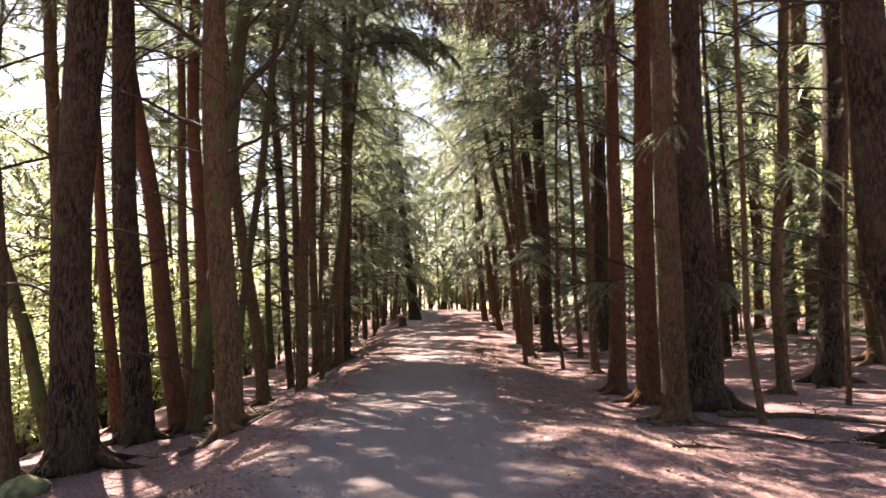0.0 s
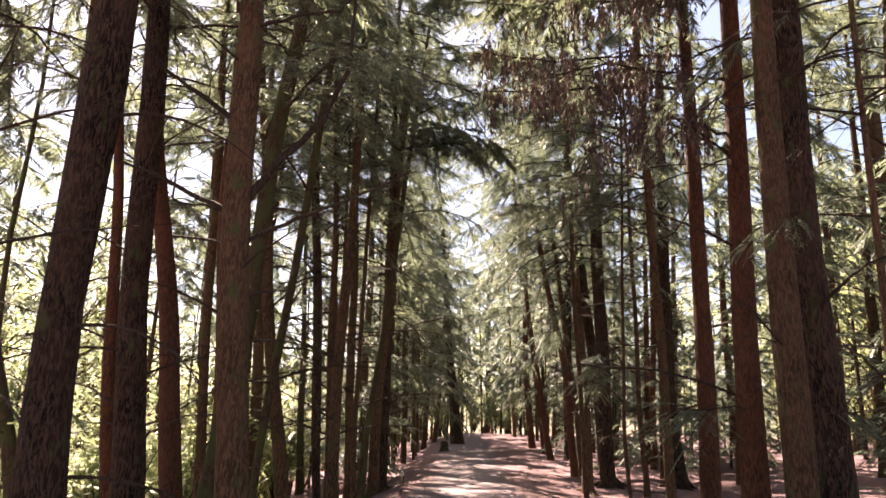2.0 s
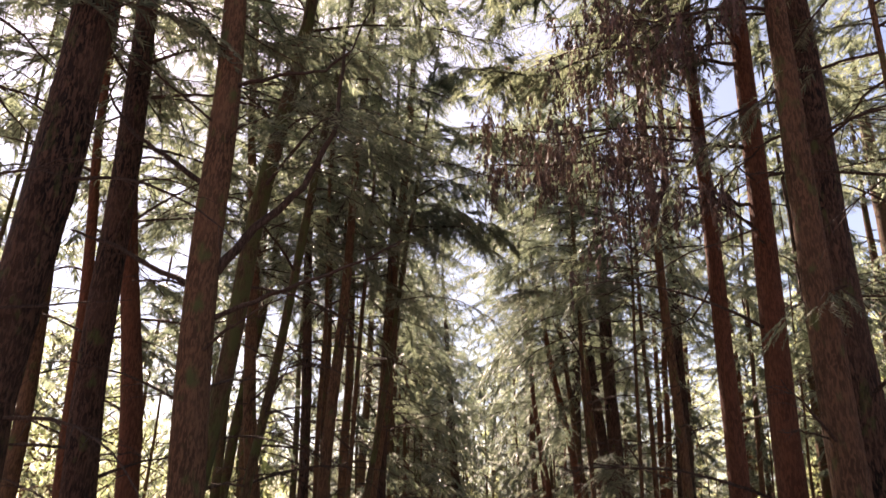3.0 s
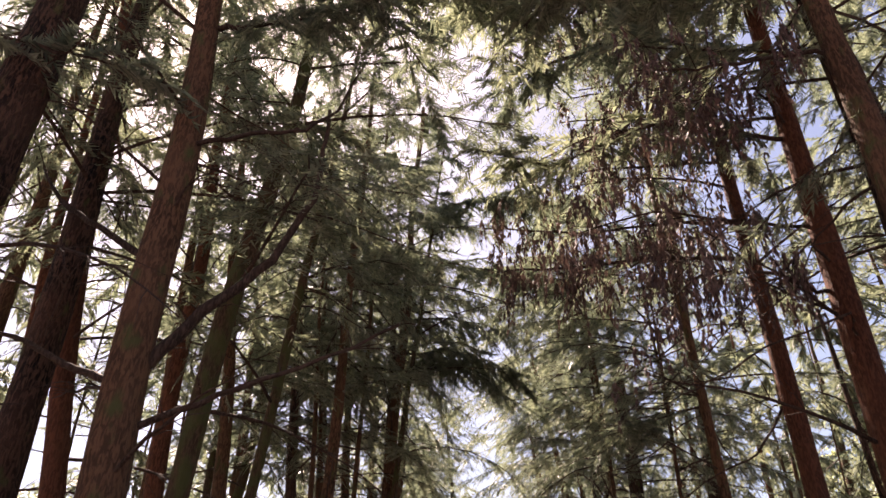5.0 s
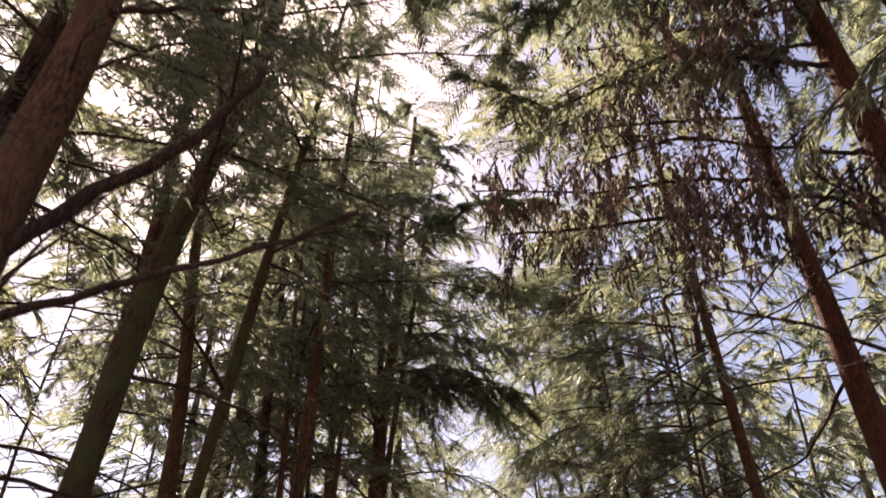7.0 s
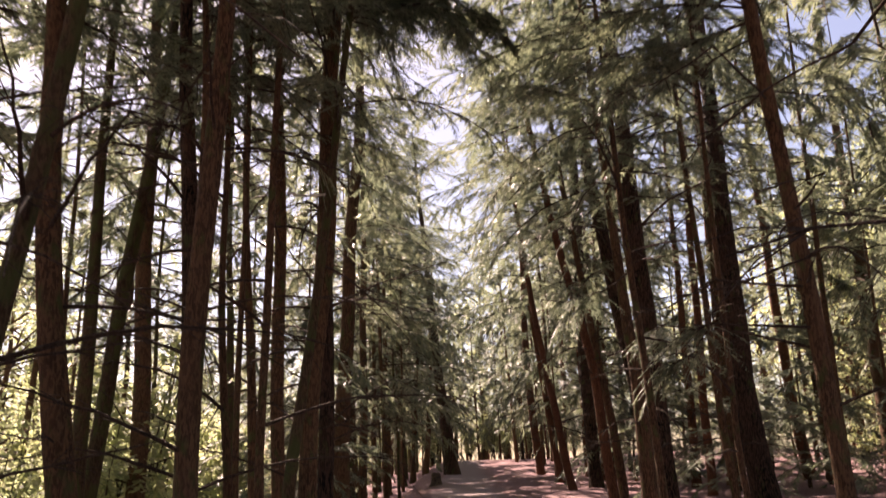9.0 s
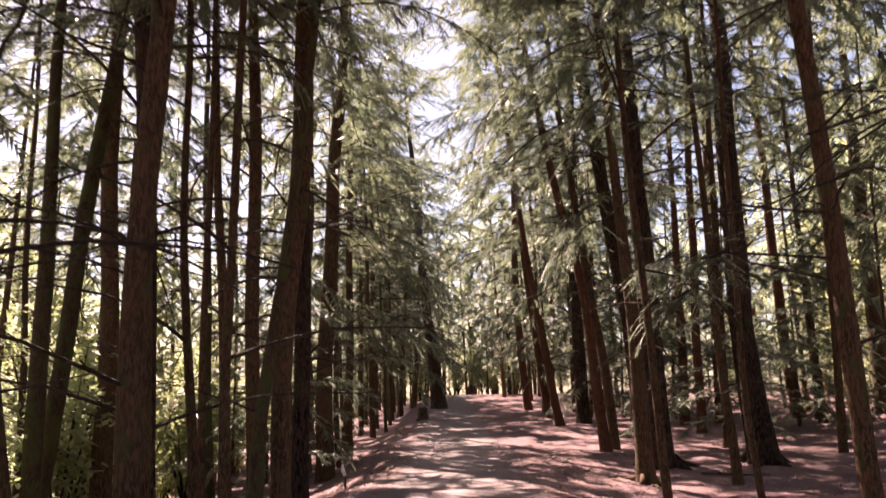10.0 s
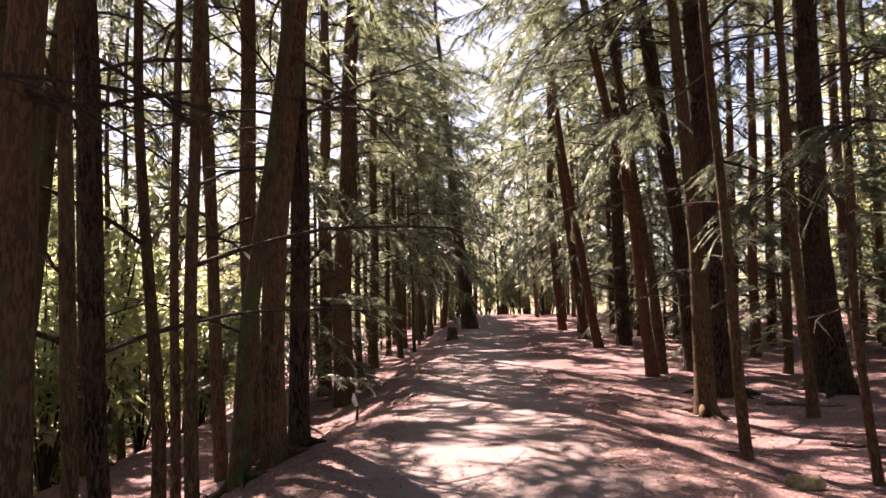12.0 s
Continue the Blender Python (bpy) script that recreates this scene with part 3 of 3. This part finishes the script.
# ---- limbs of note ----
def limb(label, pts, r0, r1, hang=0, forks=0, seed=1, mat=None, needles=None, size=0.16):
    """A crooked bough through pts from the stem next to it, with side twigs, and sprays of needles on it."""
    q = random.Random(seed)
    best = None
    for root, axis in STEMS.values():
        z = pts[0][2] - root.location.z
        p = axis(z)[0] + root.location
        d = (p - Vector(pts[0])).length
        if best is None or d < best[0]:
            best = (d, root, p)
    _, tree_root, stem = best
    vs = [stem] + [Vector(p) for p in pts]
    fine = []
    for a, b in zip(vs, vs[1:]):
        fine += [a.lerp(b, f / 4) + Vector((q.uniform(-1, 1), q.uniform(-1, 1), q.uniform(-1, 1))) * 0.02 for f in range(4)]
    fine.append(vs[-1])
    n = len(fine) - 1
    v, f, lv, lf = [], [], [], []
    local = [p - stem for p in fine]
    tube(v, f, local, [r0 + (r1 - r0) * i / n for i in range(n + 1)], 8, 0.1, seed)
    root = part("limb", mesh_of("limb", v, f, mat or twig_mat, True), tree_root, label)
    root.location = stem - tree_root.location
    withered = needles is brown_mat
    for i in range(forks):
        k = q.randint(5, n - 1)
        d = (local[k + 1] - local[k - 1]).normalized()
        if withered:
            out = (d * q.uniform(0.2, 0.9) + Vector((0, q.choice((-1, 1)) * q.uniform(0.4, 1.2), q.uniform(-0.25, 0.3)))).normalized()
            e = q.uniform(0.4, 1.5)
        else:
            out = (d * 0.7 + Vector((q.uniform(-1, 1), q.uniform(-0.7, 0.7), q.uniform(-0.6, 0.35)))).normalized()
            e = q.uniform(0.25, 0.8)
        sag = Vector((0, 0, -0.16 * e))
        tv, tf = [], []
        tube(tv, tf, (local[k], local[k] + out * e * 0.5 + Vector((0, 0, 0.04)), local[k] + out * e + sag), (0.009, 0.006, 0.002), 4)
        part("twig", mesh_of("twig", tv, tf, twig_mat), root)
        for m in range((q.randint(3, 9) if withered else 3) if needles else 0):
            g = q.uniform(0.15, 1.0)
            p = local[k] + out * e * g + sag * g * g
            if withered:
                strand(lv, lf, p, q, q.choice((0.2, 0.3, 0.45, 0.7)) * q.uniform(0.6, 1.2), 0.12)
            else:
                spray(lv, lf, p, (out + Vector((q.uniform(-0.4, 0.4), q.uniform(-0.4, 0.4), -0.25))).normalized(), q, q.uniform(0.25, 0.6), 26, size)
    for i in range(hang):
        k = q.randint(5, n - 1)
        p = local[k].lerp(local[k + 1], q.random())
        if withered:
            if i % 3 == 0:
                strand(lv, lf, p, q, q.uniform(0.15, 0.6), 0.1)
        else:
            spray(lv, lf, p, Vector((q.uniform(-0.6, 0.6), q.uniform(-0.6, 0.6), -0.25)).normalized(), q, q.uniform(0.3, 0.9), 26, size)
    if needles:
        tagged(part("needles", mesh_of("needles", lv, lf, needles), root, "hanging red-brown needles" if needles is brown_mat else "pale green needle sprays"), kind="stuff")


fork, dead, droop, green = "long forked limb", "bare dead limb", "limb hung with withered needles", "low limb with green needle sprays"
limb(fork, [(-3.36, 12.6, 4.65), (-3.0, 12.75, 5.28), (-2.47, 12.9, 5.98), (-2.16, 13.05, 6.9), (-2.16, 13.2, 8.44)], 0.075, 0.025, 0, 9, 3)
limb(dead, [(-3.5, 12.6, 5.7), (-4.37, 12.75, 6.34), (-5.01, 12.9, 6.81), (-5.49, 13.05, 7.49)], 0.055, 0.016, 0, 9, 4)
limb(dead, [(-3.45, 12.6, 4.38), (-4.32, 12.75, 4.79), (-4.96, 12.9, 5.12), (-5.6, 13.05, 5.36)], 0.05, 0.016, 0, 9, 5)
limb(dead, [(-3.36, 12.6, 4.03), (-2.69, 12.75, 4.41), (-2.01, 12.9, 4.74), (-1.11, 13.05, 5.29)], 0.045, 0.014, 0, 8, 6)
limb(dead, [(-3.42, 12.6, 7.37), (-2.91, 12.75, 7.66), (-2.34, 12.9, 7.83), (-2.03, 13.05, 8.27), (-1.75, 13.2, 9.32)], 0.035, 0.012, 0, 6, 16)
limb(droop, [(4.3, 17.2, 8.7), (2.75, 17.0, 8.67), (1.43, 17.1, 8.57), (0.09, 17.25, 8.6)], 0.05, 0.015, 84, 40, 7, None, brown_mat, 0.2)
limb(droop, [(4.3, 17.2, 9.5), (2.86, 17.0, 9.35), (1.5, 17.1, 9.25), (-0.27, 17.25, 9.5)], 0.04, 0.012, 72, 40, 8, None, brown_mat, 0.2)
limb(droop, [(4.3, 17.2, 12.75), (3.9, 17.0, 12.81), (3.23, 17.1, 12.94), (1.73, 17.25, 12.91)], 0.035, 0.012, 84, 40, 9, None, brown_mat, 0.2)
limb(droop, [(4.3, 17.2, 10.9), (3.06, 17.0, 10.66), (2.02, 17.1, 10.68), (0.13, 17.25, 10.58)], 0.04, 0.012, 96, 40, 10, None, brown_mat, 0.2)
limb(droop, [(4.3, 17.2, 14.4), (3.6, 17.0, 14.5), (1.95, 17.1, 14.27), (0.43, 17.25, 13.63)], 0.03, 0.012, 84, 40, 11, None, brown_mat, 0.2)
limb(droop, [(4.3, 17.2, 11.8), (3.4, 16.9, 11.75), (2.6, 16.8, 11.7), (1.2, 16.7, 11.5)], 0.03, 0.012, 84, 40, 12, None, brown_mat, 0.2)
for i in range(7):
    h, reach = 6.9 + 1.05 * i, rng.uniform(2.2, 4.0)
    x, y = ((4.4, 15.2), (4.15, 12.95))[i % 3 == 2]
    limb(droop, [(x - 0.25, y, h), (x - reach * 0.35, y + rng.uniform(-0.3, 0.5), h + rng.uniform(-0.1, 0.25)), (x - reach * 0.7, y + rng.uniform(-0.4, 0.8), h + rng.uniform(-0.2, 0.2)), (x - reach, y + rng.uniform(-0.4, 1.0), h + rng.uniform(-0.5, 0.1))], 0.035, 0.01, 40, 24, 60 + i, None, brown_mat, 0.2)
limb(green, [(4.81, 27.65, 3.75), (4.31, 27.8, 3.45), (3.9, 27.95, 3.14)], 0.025, 0.008, 26, 8, 21, None, needle_mat, 0.13)
limb(green, [(4.29, 27.65, 4.38), (3.68, 27.8, 4.08)], 0.02, 0.008, 22, 8, 22, None, needle_mat, 0.13)
limb(green, [(4.05, 14.75, 2.09), (3.53, 14.9, 2.01), (3.23, 15.05, 2.04)], 0.02, 0.006, 24, 8, 23, None, needle_mat, 0.09)
limb(green, [(4.92, 14.05, 2.1), (5.4, 14.2, 2.07), (5.78, 14.35, 2.01)], 0.02, 0.006, 22, 8, 24, None, needle_mat, 0.09)
limb(green, [(4.43, 12.75, 4.69), (4.09, 12.9, 4.62), (3.93, 13.05, 4.51)], 0.02, 0.006, 14, 6, 25, None, needle_mat, 0.09)
limb(green, [(5.79, 12.75, 4.35), (6.34, 12.9, 3.99), (6.81, 13.05, 3.92)], 0.02, 0.006, 26, 8, 26, None, needle_mat, 0.1)
limb(green, [(3.32, 22.15, 3.33), (3.09, 22.3, 3.29), (2.9, 22.45, 3.2)], 0.02, 0.006, 24, 8, 28, None, needle_mat, 0.09)
limb(green, [(2.9, 27.65, 5.04), (2.47, 27.8, 4.95), (2.12, 27.95, 4.85)], 0.02, 0.006, 24, 8, 29, None, needle_mat, 0.11)
high = "high limb hung with drooping green needles"
limb(high, [(3.4, 16.9, 15.6), (1.6, 16.4, 15.8), (0.1, 16.1, 15.5), (-1.2, 15.9, 14.9)], 0.05, 0.012, 110, 30, 41, None, needle_mat, 0.2)
limb(high, [(3.2, 17.6, 17.2), (1.4, 18.0, 17.5), (-0.2, 18.3, 17.2), (-1.4, 18.5, 16.5)], 0.05, 0.012, 110, 30, 42, None, needle_mat, 0.2)
limb(high, [(-2.4, 25.0, 15.0), (-1.2, 24.2, 15.4), (0.2, 23.5, 15.2), (1.4, 23.0, 14.6)], 0.05, 0.012, 110, 30, 43, None, needle_mat, 0.22)
limb(high, [(-3.2, 12.9, 11.2), (-2.0, 13.3, 11.6), (-0.8, 13.8, 11.7), (0.4, 14.3, 11.3)], 0.05, 0.012, 90, 26, 44, None, needle_mat, 0.18)
limb(high, [(3.4, 28.0, 14.0), (2.0, 27.0, 14.6), (0.6, 26.2, 14.5), (-0.8, 25.5, 14.0)], 0.05, 0.012, 110, 30, 45, None, needle_mat, 0.22)
limb(high, [(4.1, 15.4, 13.2), (2.8, 14.9, 13.6), (1.5, 14.6, 13.5), (0.3, 14.4, 13.0)], 0.05, 0.012, 90, 26, 46, None, needle_mat, 0.18)
limb(high, [(-2.3, 25.2, 11.0), (-1.3, 25.6, 11.3), (-0.2, 26.0, 11.2), (0.8, 26.4, 10.7)], 0.045, 0.012, 90, 26, 47, None, needle_mat, 0.2)
for i in range(6):
    x, y = ((4.4, 15.2), (4.15, 12.95))[i % 2]
    h, reach = 9.6 + 0.9 * i, rng.uniform(3.2, 5.0)
    limb(high, [(x - 0.25, y, h), (x - reach * 0.4, y + rng.uniform(-0.3, 0.5), h + 0.3), (x - reach * 0.75, y + rng.uniform(-0.3, 0.9), h + 0.25), (x - reach, y + rng.uniform(-0.3, 1.2), h - 0.3)], 0.045, 0.012, 60, 26, 80 + i, None, needle_mat, 0.15)
for i in range(7):
    x, y = ((-3.6, 12.65), (-2.75, 25.0))[i % 2]
    h, reach = 9.4 + 0.85 * i, rng.uniform(2.6, 4.4)
    limb(high, [(x + 0.2, y, h), (x + reach * 0.4, y + rng.uniform(-0.3, 0.6), h + 0.35), (x + reach * 0.75, y + rng.uniform(-0.3, 0.9), h + 0.3), (x + reach, y + rng.uniform(-0.3, 1.2), h - 0.2)], 0.045, 0.012, 56, 24, 100 + i, None, needle_mat, 0.14)
limb(dead, [(3.36, 22.15, 3.95), (3.12, 22.3, 3.8), (2.76, 22.45, 3.64), (2.23, 22.6, 3.55)], 0.02, 0.006, 0, 5, 31)
limb(dead, [(4.33, 21.15, 3.99), (3.26, 21.3, 3.66), (2.27, 21.45, 3.52)], 0.022, 0.006, 0, 5, 32)
limb(dead, [(4.63, 20.0, 6.34), (3.89, 20.15, 6.03), (2.98, 20.3, 5.42), (2.46, 20.45, 5.29)], 0.025, 0.006, 0, 6, 33)
limb(dead, [(4.63, 21.15, 5.11), (3.77, 21.3, 4.95)], 0.02, 0.006, 0, 4, 34)
limb(dead, [(3.32, 21.0, 6.95), (2.68, 21.15, 6.57), (1.97, 21.3, 6.37)], 0.02, 0.006, 0, 4, 35)
limb(dead, [(4.1, 14.5, 6.16), (3.09, 14.65, 5.82), (2.38, 14.8, 5.42), (1.76, 14.95, 5.18)], 0.02, 0.006, 0, 6, 36)
limb(dead, [(3.98, 14.65, 7.3), (2.94, 14.8, 6.35), (2.12, 14.95, 5.49)], 0.02, 0.006, 0, 6, 37)
# Sunlit stub: its brightness is put into the pale colour.
limb("broken stub painted pale for sunlight", [(-2.95, 24.7, 6.3), (-3.3, 24.5, 6.3)], 0.025, 0.02, 0, 0, 38, pale_mat)


# ---- on the ground ----
def on_ground(name, label, pts, r0, r1, mat=None, forks=0, seed=1, category="branch"):
    q = random.Random(seed)
    root = new(name)
    x0, y0 = pts[0]
    root.location = (x0, y0, rough_z(x0, y0))
    fine = []
    for a, b in zip(pts, pts[1:]):
        fine += [(a[0] + (b[0] - a[0]) * f / 4 + q.uniform(-0.02, 0.02), a[1] + (b[1] - a[1]) * f / 4 + q.uniform(-0.03, 0.03)) for f in range(4)]
    fine.append(pts[-1])
    n = len(fine) - 1
    local = [Vector((x - x0, y - y0, rough_z(x, y) - root.location.z + (r0 + (r1 - r0) * i / n) * 0.6)) for i, (x, y) in enumerate(fine)]
    v, f = [], []
    tube(v, f, local, [r0 + (r1 - r0) * i / n for i in range(n + 1)], 7, 0.15, seed)
    for i in range(forks):
        k = q.randint(1, n - 1)
        e = q.uniform(0.15, 0.45)
        end = local[k] + Vector((q.uniform(-1, 1), q.uniform(-1, 1), q.uniform(0.0, 0.35))) * e
        tv, tf = [], []
        tube(tv, tf, (local[k], local[k].lerp(end, 0.5) + Vector((0, 0, 0.03)), end), (r1 * 0.7 + 0.004, 0.006, 0.002), 4)
        part("side_twig", mesh_of("side_twig", tv, tf, mat or BARK["s"]), root)
    root_part = part("wood", mesh_of("wood", v, f, mat or BARK["s"], True), root)
    return tagged(root, label, category)


on_ground("fallen_branch", "dark fallen branch lying across the needle litter", [(5.2, 13.6), (6.0, 13.3), (6.75, 13.25), (7.7, 12.6), (8.6, 12.4)], 0.07, 0.03, stump_mat, 6, 2)
on_ground("fallen_branch", "thin dead branch on the forest floor", [(4.6, 11.6), (5.4, 11.0), (6.4, 10.7)], 0.03, 0.012, stump_mat, 5, 3)
on_ground("fallen_branch", "thin dead branch on the forest floor", [(3.0, 9.4), (3.5, 9.9), (4.1, 10.4)], 0.03, 0.012, stump_mat, 9, 4)
on_ground("fallen_branch", "broken twiggy branch at the foot of a pine", [(3.4, 12.4), (4.2, 12.3), (5.1, 12.2)], 0.035, 0.014, stump_mat, 12, 5)
on_ground("fallen_branch", "broken twiggy branch at the foot of a pine", [(3.6, 12.2), (4.3, 12.3), (4.9, 12.5)], 0.03, 0.012, stump_mat, 16, 6)
on_ground("fallen_branch", "long dark fallen limb lying against the pine trunks", [(-6.5, 13.9), (-5.6, 15.8), (-4.4, 17.8)], 0.06, 0.03, stump_mat, 6, 7)
on_ground("fallen_branch", "thin dead branch on the forest floor", [(5.1, 27.2), (5.9, 27.1), (6.8, 26.7)], 0.035, 0.014, stump_mat, 5, 8)
on_ground("fallen_branch", "thin dead branch on the forest floor", [(5.9, 32.0), (6.9, 31.8), (7.6, 32.1)], 0.04, 0.014, stump_mat, 5, 9)
on_ground("fallen_branch", "short dark piece of wood on the path's edge", [(-3.85, 12.3), (-3.4, 12.45)], 0.05, 0.035, stump_mat, 3, 10)
on_ground("fallen_branch", "short dark piece of wood on the path's edge", [(-2.85, 12.4), (-2.4, 12.5)], 0.035, 0.02, stump_mat, 4, 11)
on_ground("fallen_branch", "pale dead branch on the bank", [(-3.9, 22.2), (-3.3, 22.9), (-2.8, 23.6)], 0.03, 0.012, pale_mat, 6, 12)
on_ground("fallen_branch", "pale dead branch on the bank", [(-4.3, 23.0), (-3.5, 22.6), (-2.9, 22.3)], 0.025, 0.012, pale_mat, 6, 13)
on_ground("wood_piece", "short split log with a pale cut face beside the path", [(3.35, 24.3), (3.75, 24.55)], 0.1, 0.09, wood_mat, 0, 14, "log")
for i in range(90):
    x, y = rng.choice((rng.uniform(2.2, 8.5), rng.uniform(-5.5, -2.0))), rng.uniform(7, 40)
    a, e = rng.uniform(0, 6.28), rng.uniform(0.2, 0.7)
    on_ground("twig", "small dead twig on the needle litter", [(x, y), (x + math.cos(a) * e, y + math.sin(a) * e)], rng.uniform(0.006, 0.014), 0.004, rng.choice((stump_mat, twig_mat, twig_mat)), 3, 20 + i)


def stone(x, y, size, mat, label, seed):
    bm = bmesh.new()
    bmesh.ops.create_icosphere(bm, subdivisions=3, radius=size)
    for v in bm.verts:
        v.co *= 1 + 0.28 * noise.noise(v.co / size * 1.1 + Vector((seed, 0, 0))) + 0.08 * noise.noise(v.co / size * 4)
        v.co.z *= 0.7
    me = bpy.data.meshes.new("stone")
    bm.to_mesh(me)
    bm.free()
    me.materials.append(mat)
    me.polygons.foreach_set("use_smooth", [True] * len(me.polygons))
    ob = tagged(new("stone", me), label, "stone")
    ob.location = (x, y, rough_z(x, y) + size * 0.2)


stone(-5.45, 10.8, 0.3, rock_mat, "rounded stone overgrown with green moss", 1)
stone(-5.75, 11.1, 0.2, rock_mat, "rounded stone overgrown with green moss", 2)
stone(-3.35, 21.6, 0.2, rock_mat, "mossy stone on the bank beside the path", 3)
stone(-2.95, 21.5, 0.16, rock_mat, "mossy stone on the bank beside the path", 4)

v, f = [], []
tube(v, f, [(0, 0, z) for z in (-0.2, 0, 0.1, 0.3, 0.5, 0.62)], (0.36, 0.32, 0.26, 0.24, 0.24, 0.2), 14, 0.12, 4.0, 0.3)
stump = tagged(new("tree_stump", mesh_of("tree_stump", v, f, stump_mat, True)), "low dark tree stump at the path's edge", "stump")
stump.location = (-1.65, 52.5, ground_z(-1.65, 52.5))

v, f = [], []
tube(v, f, [(0, 0, -0.1), (0.01, 0, 0.2), (-0.02, 0, 0.42)], (0.025, 0.022, 0.014), 7, 0.1, 2.0)
stick = tagged(new("upright_stick"), "short dark stick standing upright at the path's edge", "stick")
stick.location = (-2.17, 27.35, ground_z(-2.17, 27.35))
part("wood", mesh_of("wood", v, f, stump_mat, True), stick)
# White tag near the stick's top, shaped as a small pale tube.
v, f = [], []
tube(v, f, [(0.0, -0.02, 0.24), (-0.04, -0.03, 0.34), (-0.05, -0.02, 0.44)], (0.03, 0.04, 0.012), 6, 0.2, 5.0)
part("splinter", mesh_of("splinter", v, f, pale_mat), stick, "white tag near the top")


# ---- fallen needles, leaves and grit ----
def scatter(name, label, count, spot, size, mat, category):
    q = random.Random(len(name))
    v, f = [], []
    for i in range(count):
        x, y = spot(q)
        p = Vector((x, y, rough_z(x, y) + 0.008))
        a = q.uniform(0, 6.28)
        d = Vector((math.cos(a), math.sin(a), q.uniform(-0.05, 0.35)))
        kite(v, f, p, d, Vector((-math.sin(a), math.cos(a), q.uniform(-0.4, 0.4))), size * q.uniform(0.5, 1.5), size * q.uniform(0.08, 0.3))
    tagged(new(name, mesh_of(name, v, f, mat)), label, category, kind="stuff")


scatter("fallen_needles", "red-brown fallen needles and dead leaves", 22000, lambda q: (q.choice((-1, 1)) * (1.2 + abs(q.gauss(0, 2.6))), 5 + 32 * q.random() ** 1.2), 0.07, litter_mat, "litter")
scatter("dark_litter_bits", "small dark bark bits and cones on the forest floor", 5000, lambda q: (q.choice((-1, 1)) * (0.9 + abs(q.gauss(0, 2.8))), 5 + 30 * q.random() ** 1.2), 0.06, stump_mat, "litter")
scatter("path_leaves", "scattered dead leaves on the gravel path", 1500, lambda q: (q.uniform(-1.8, 1.6), 4 + 36 * q.random()), 0.05, litter_mat, "litter")
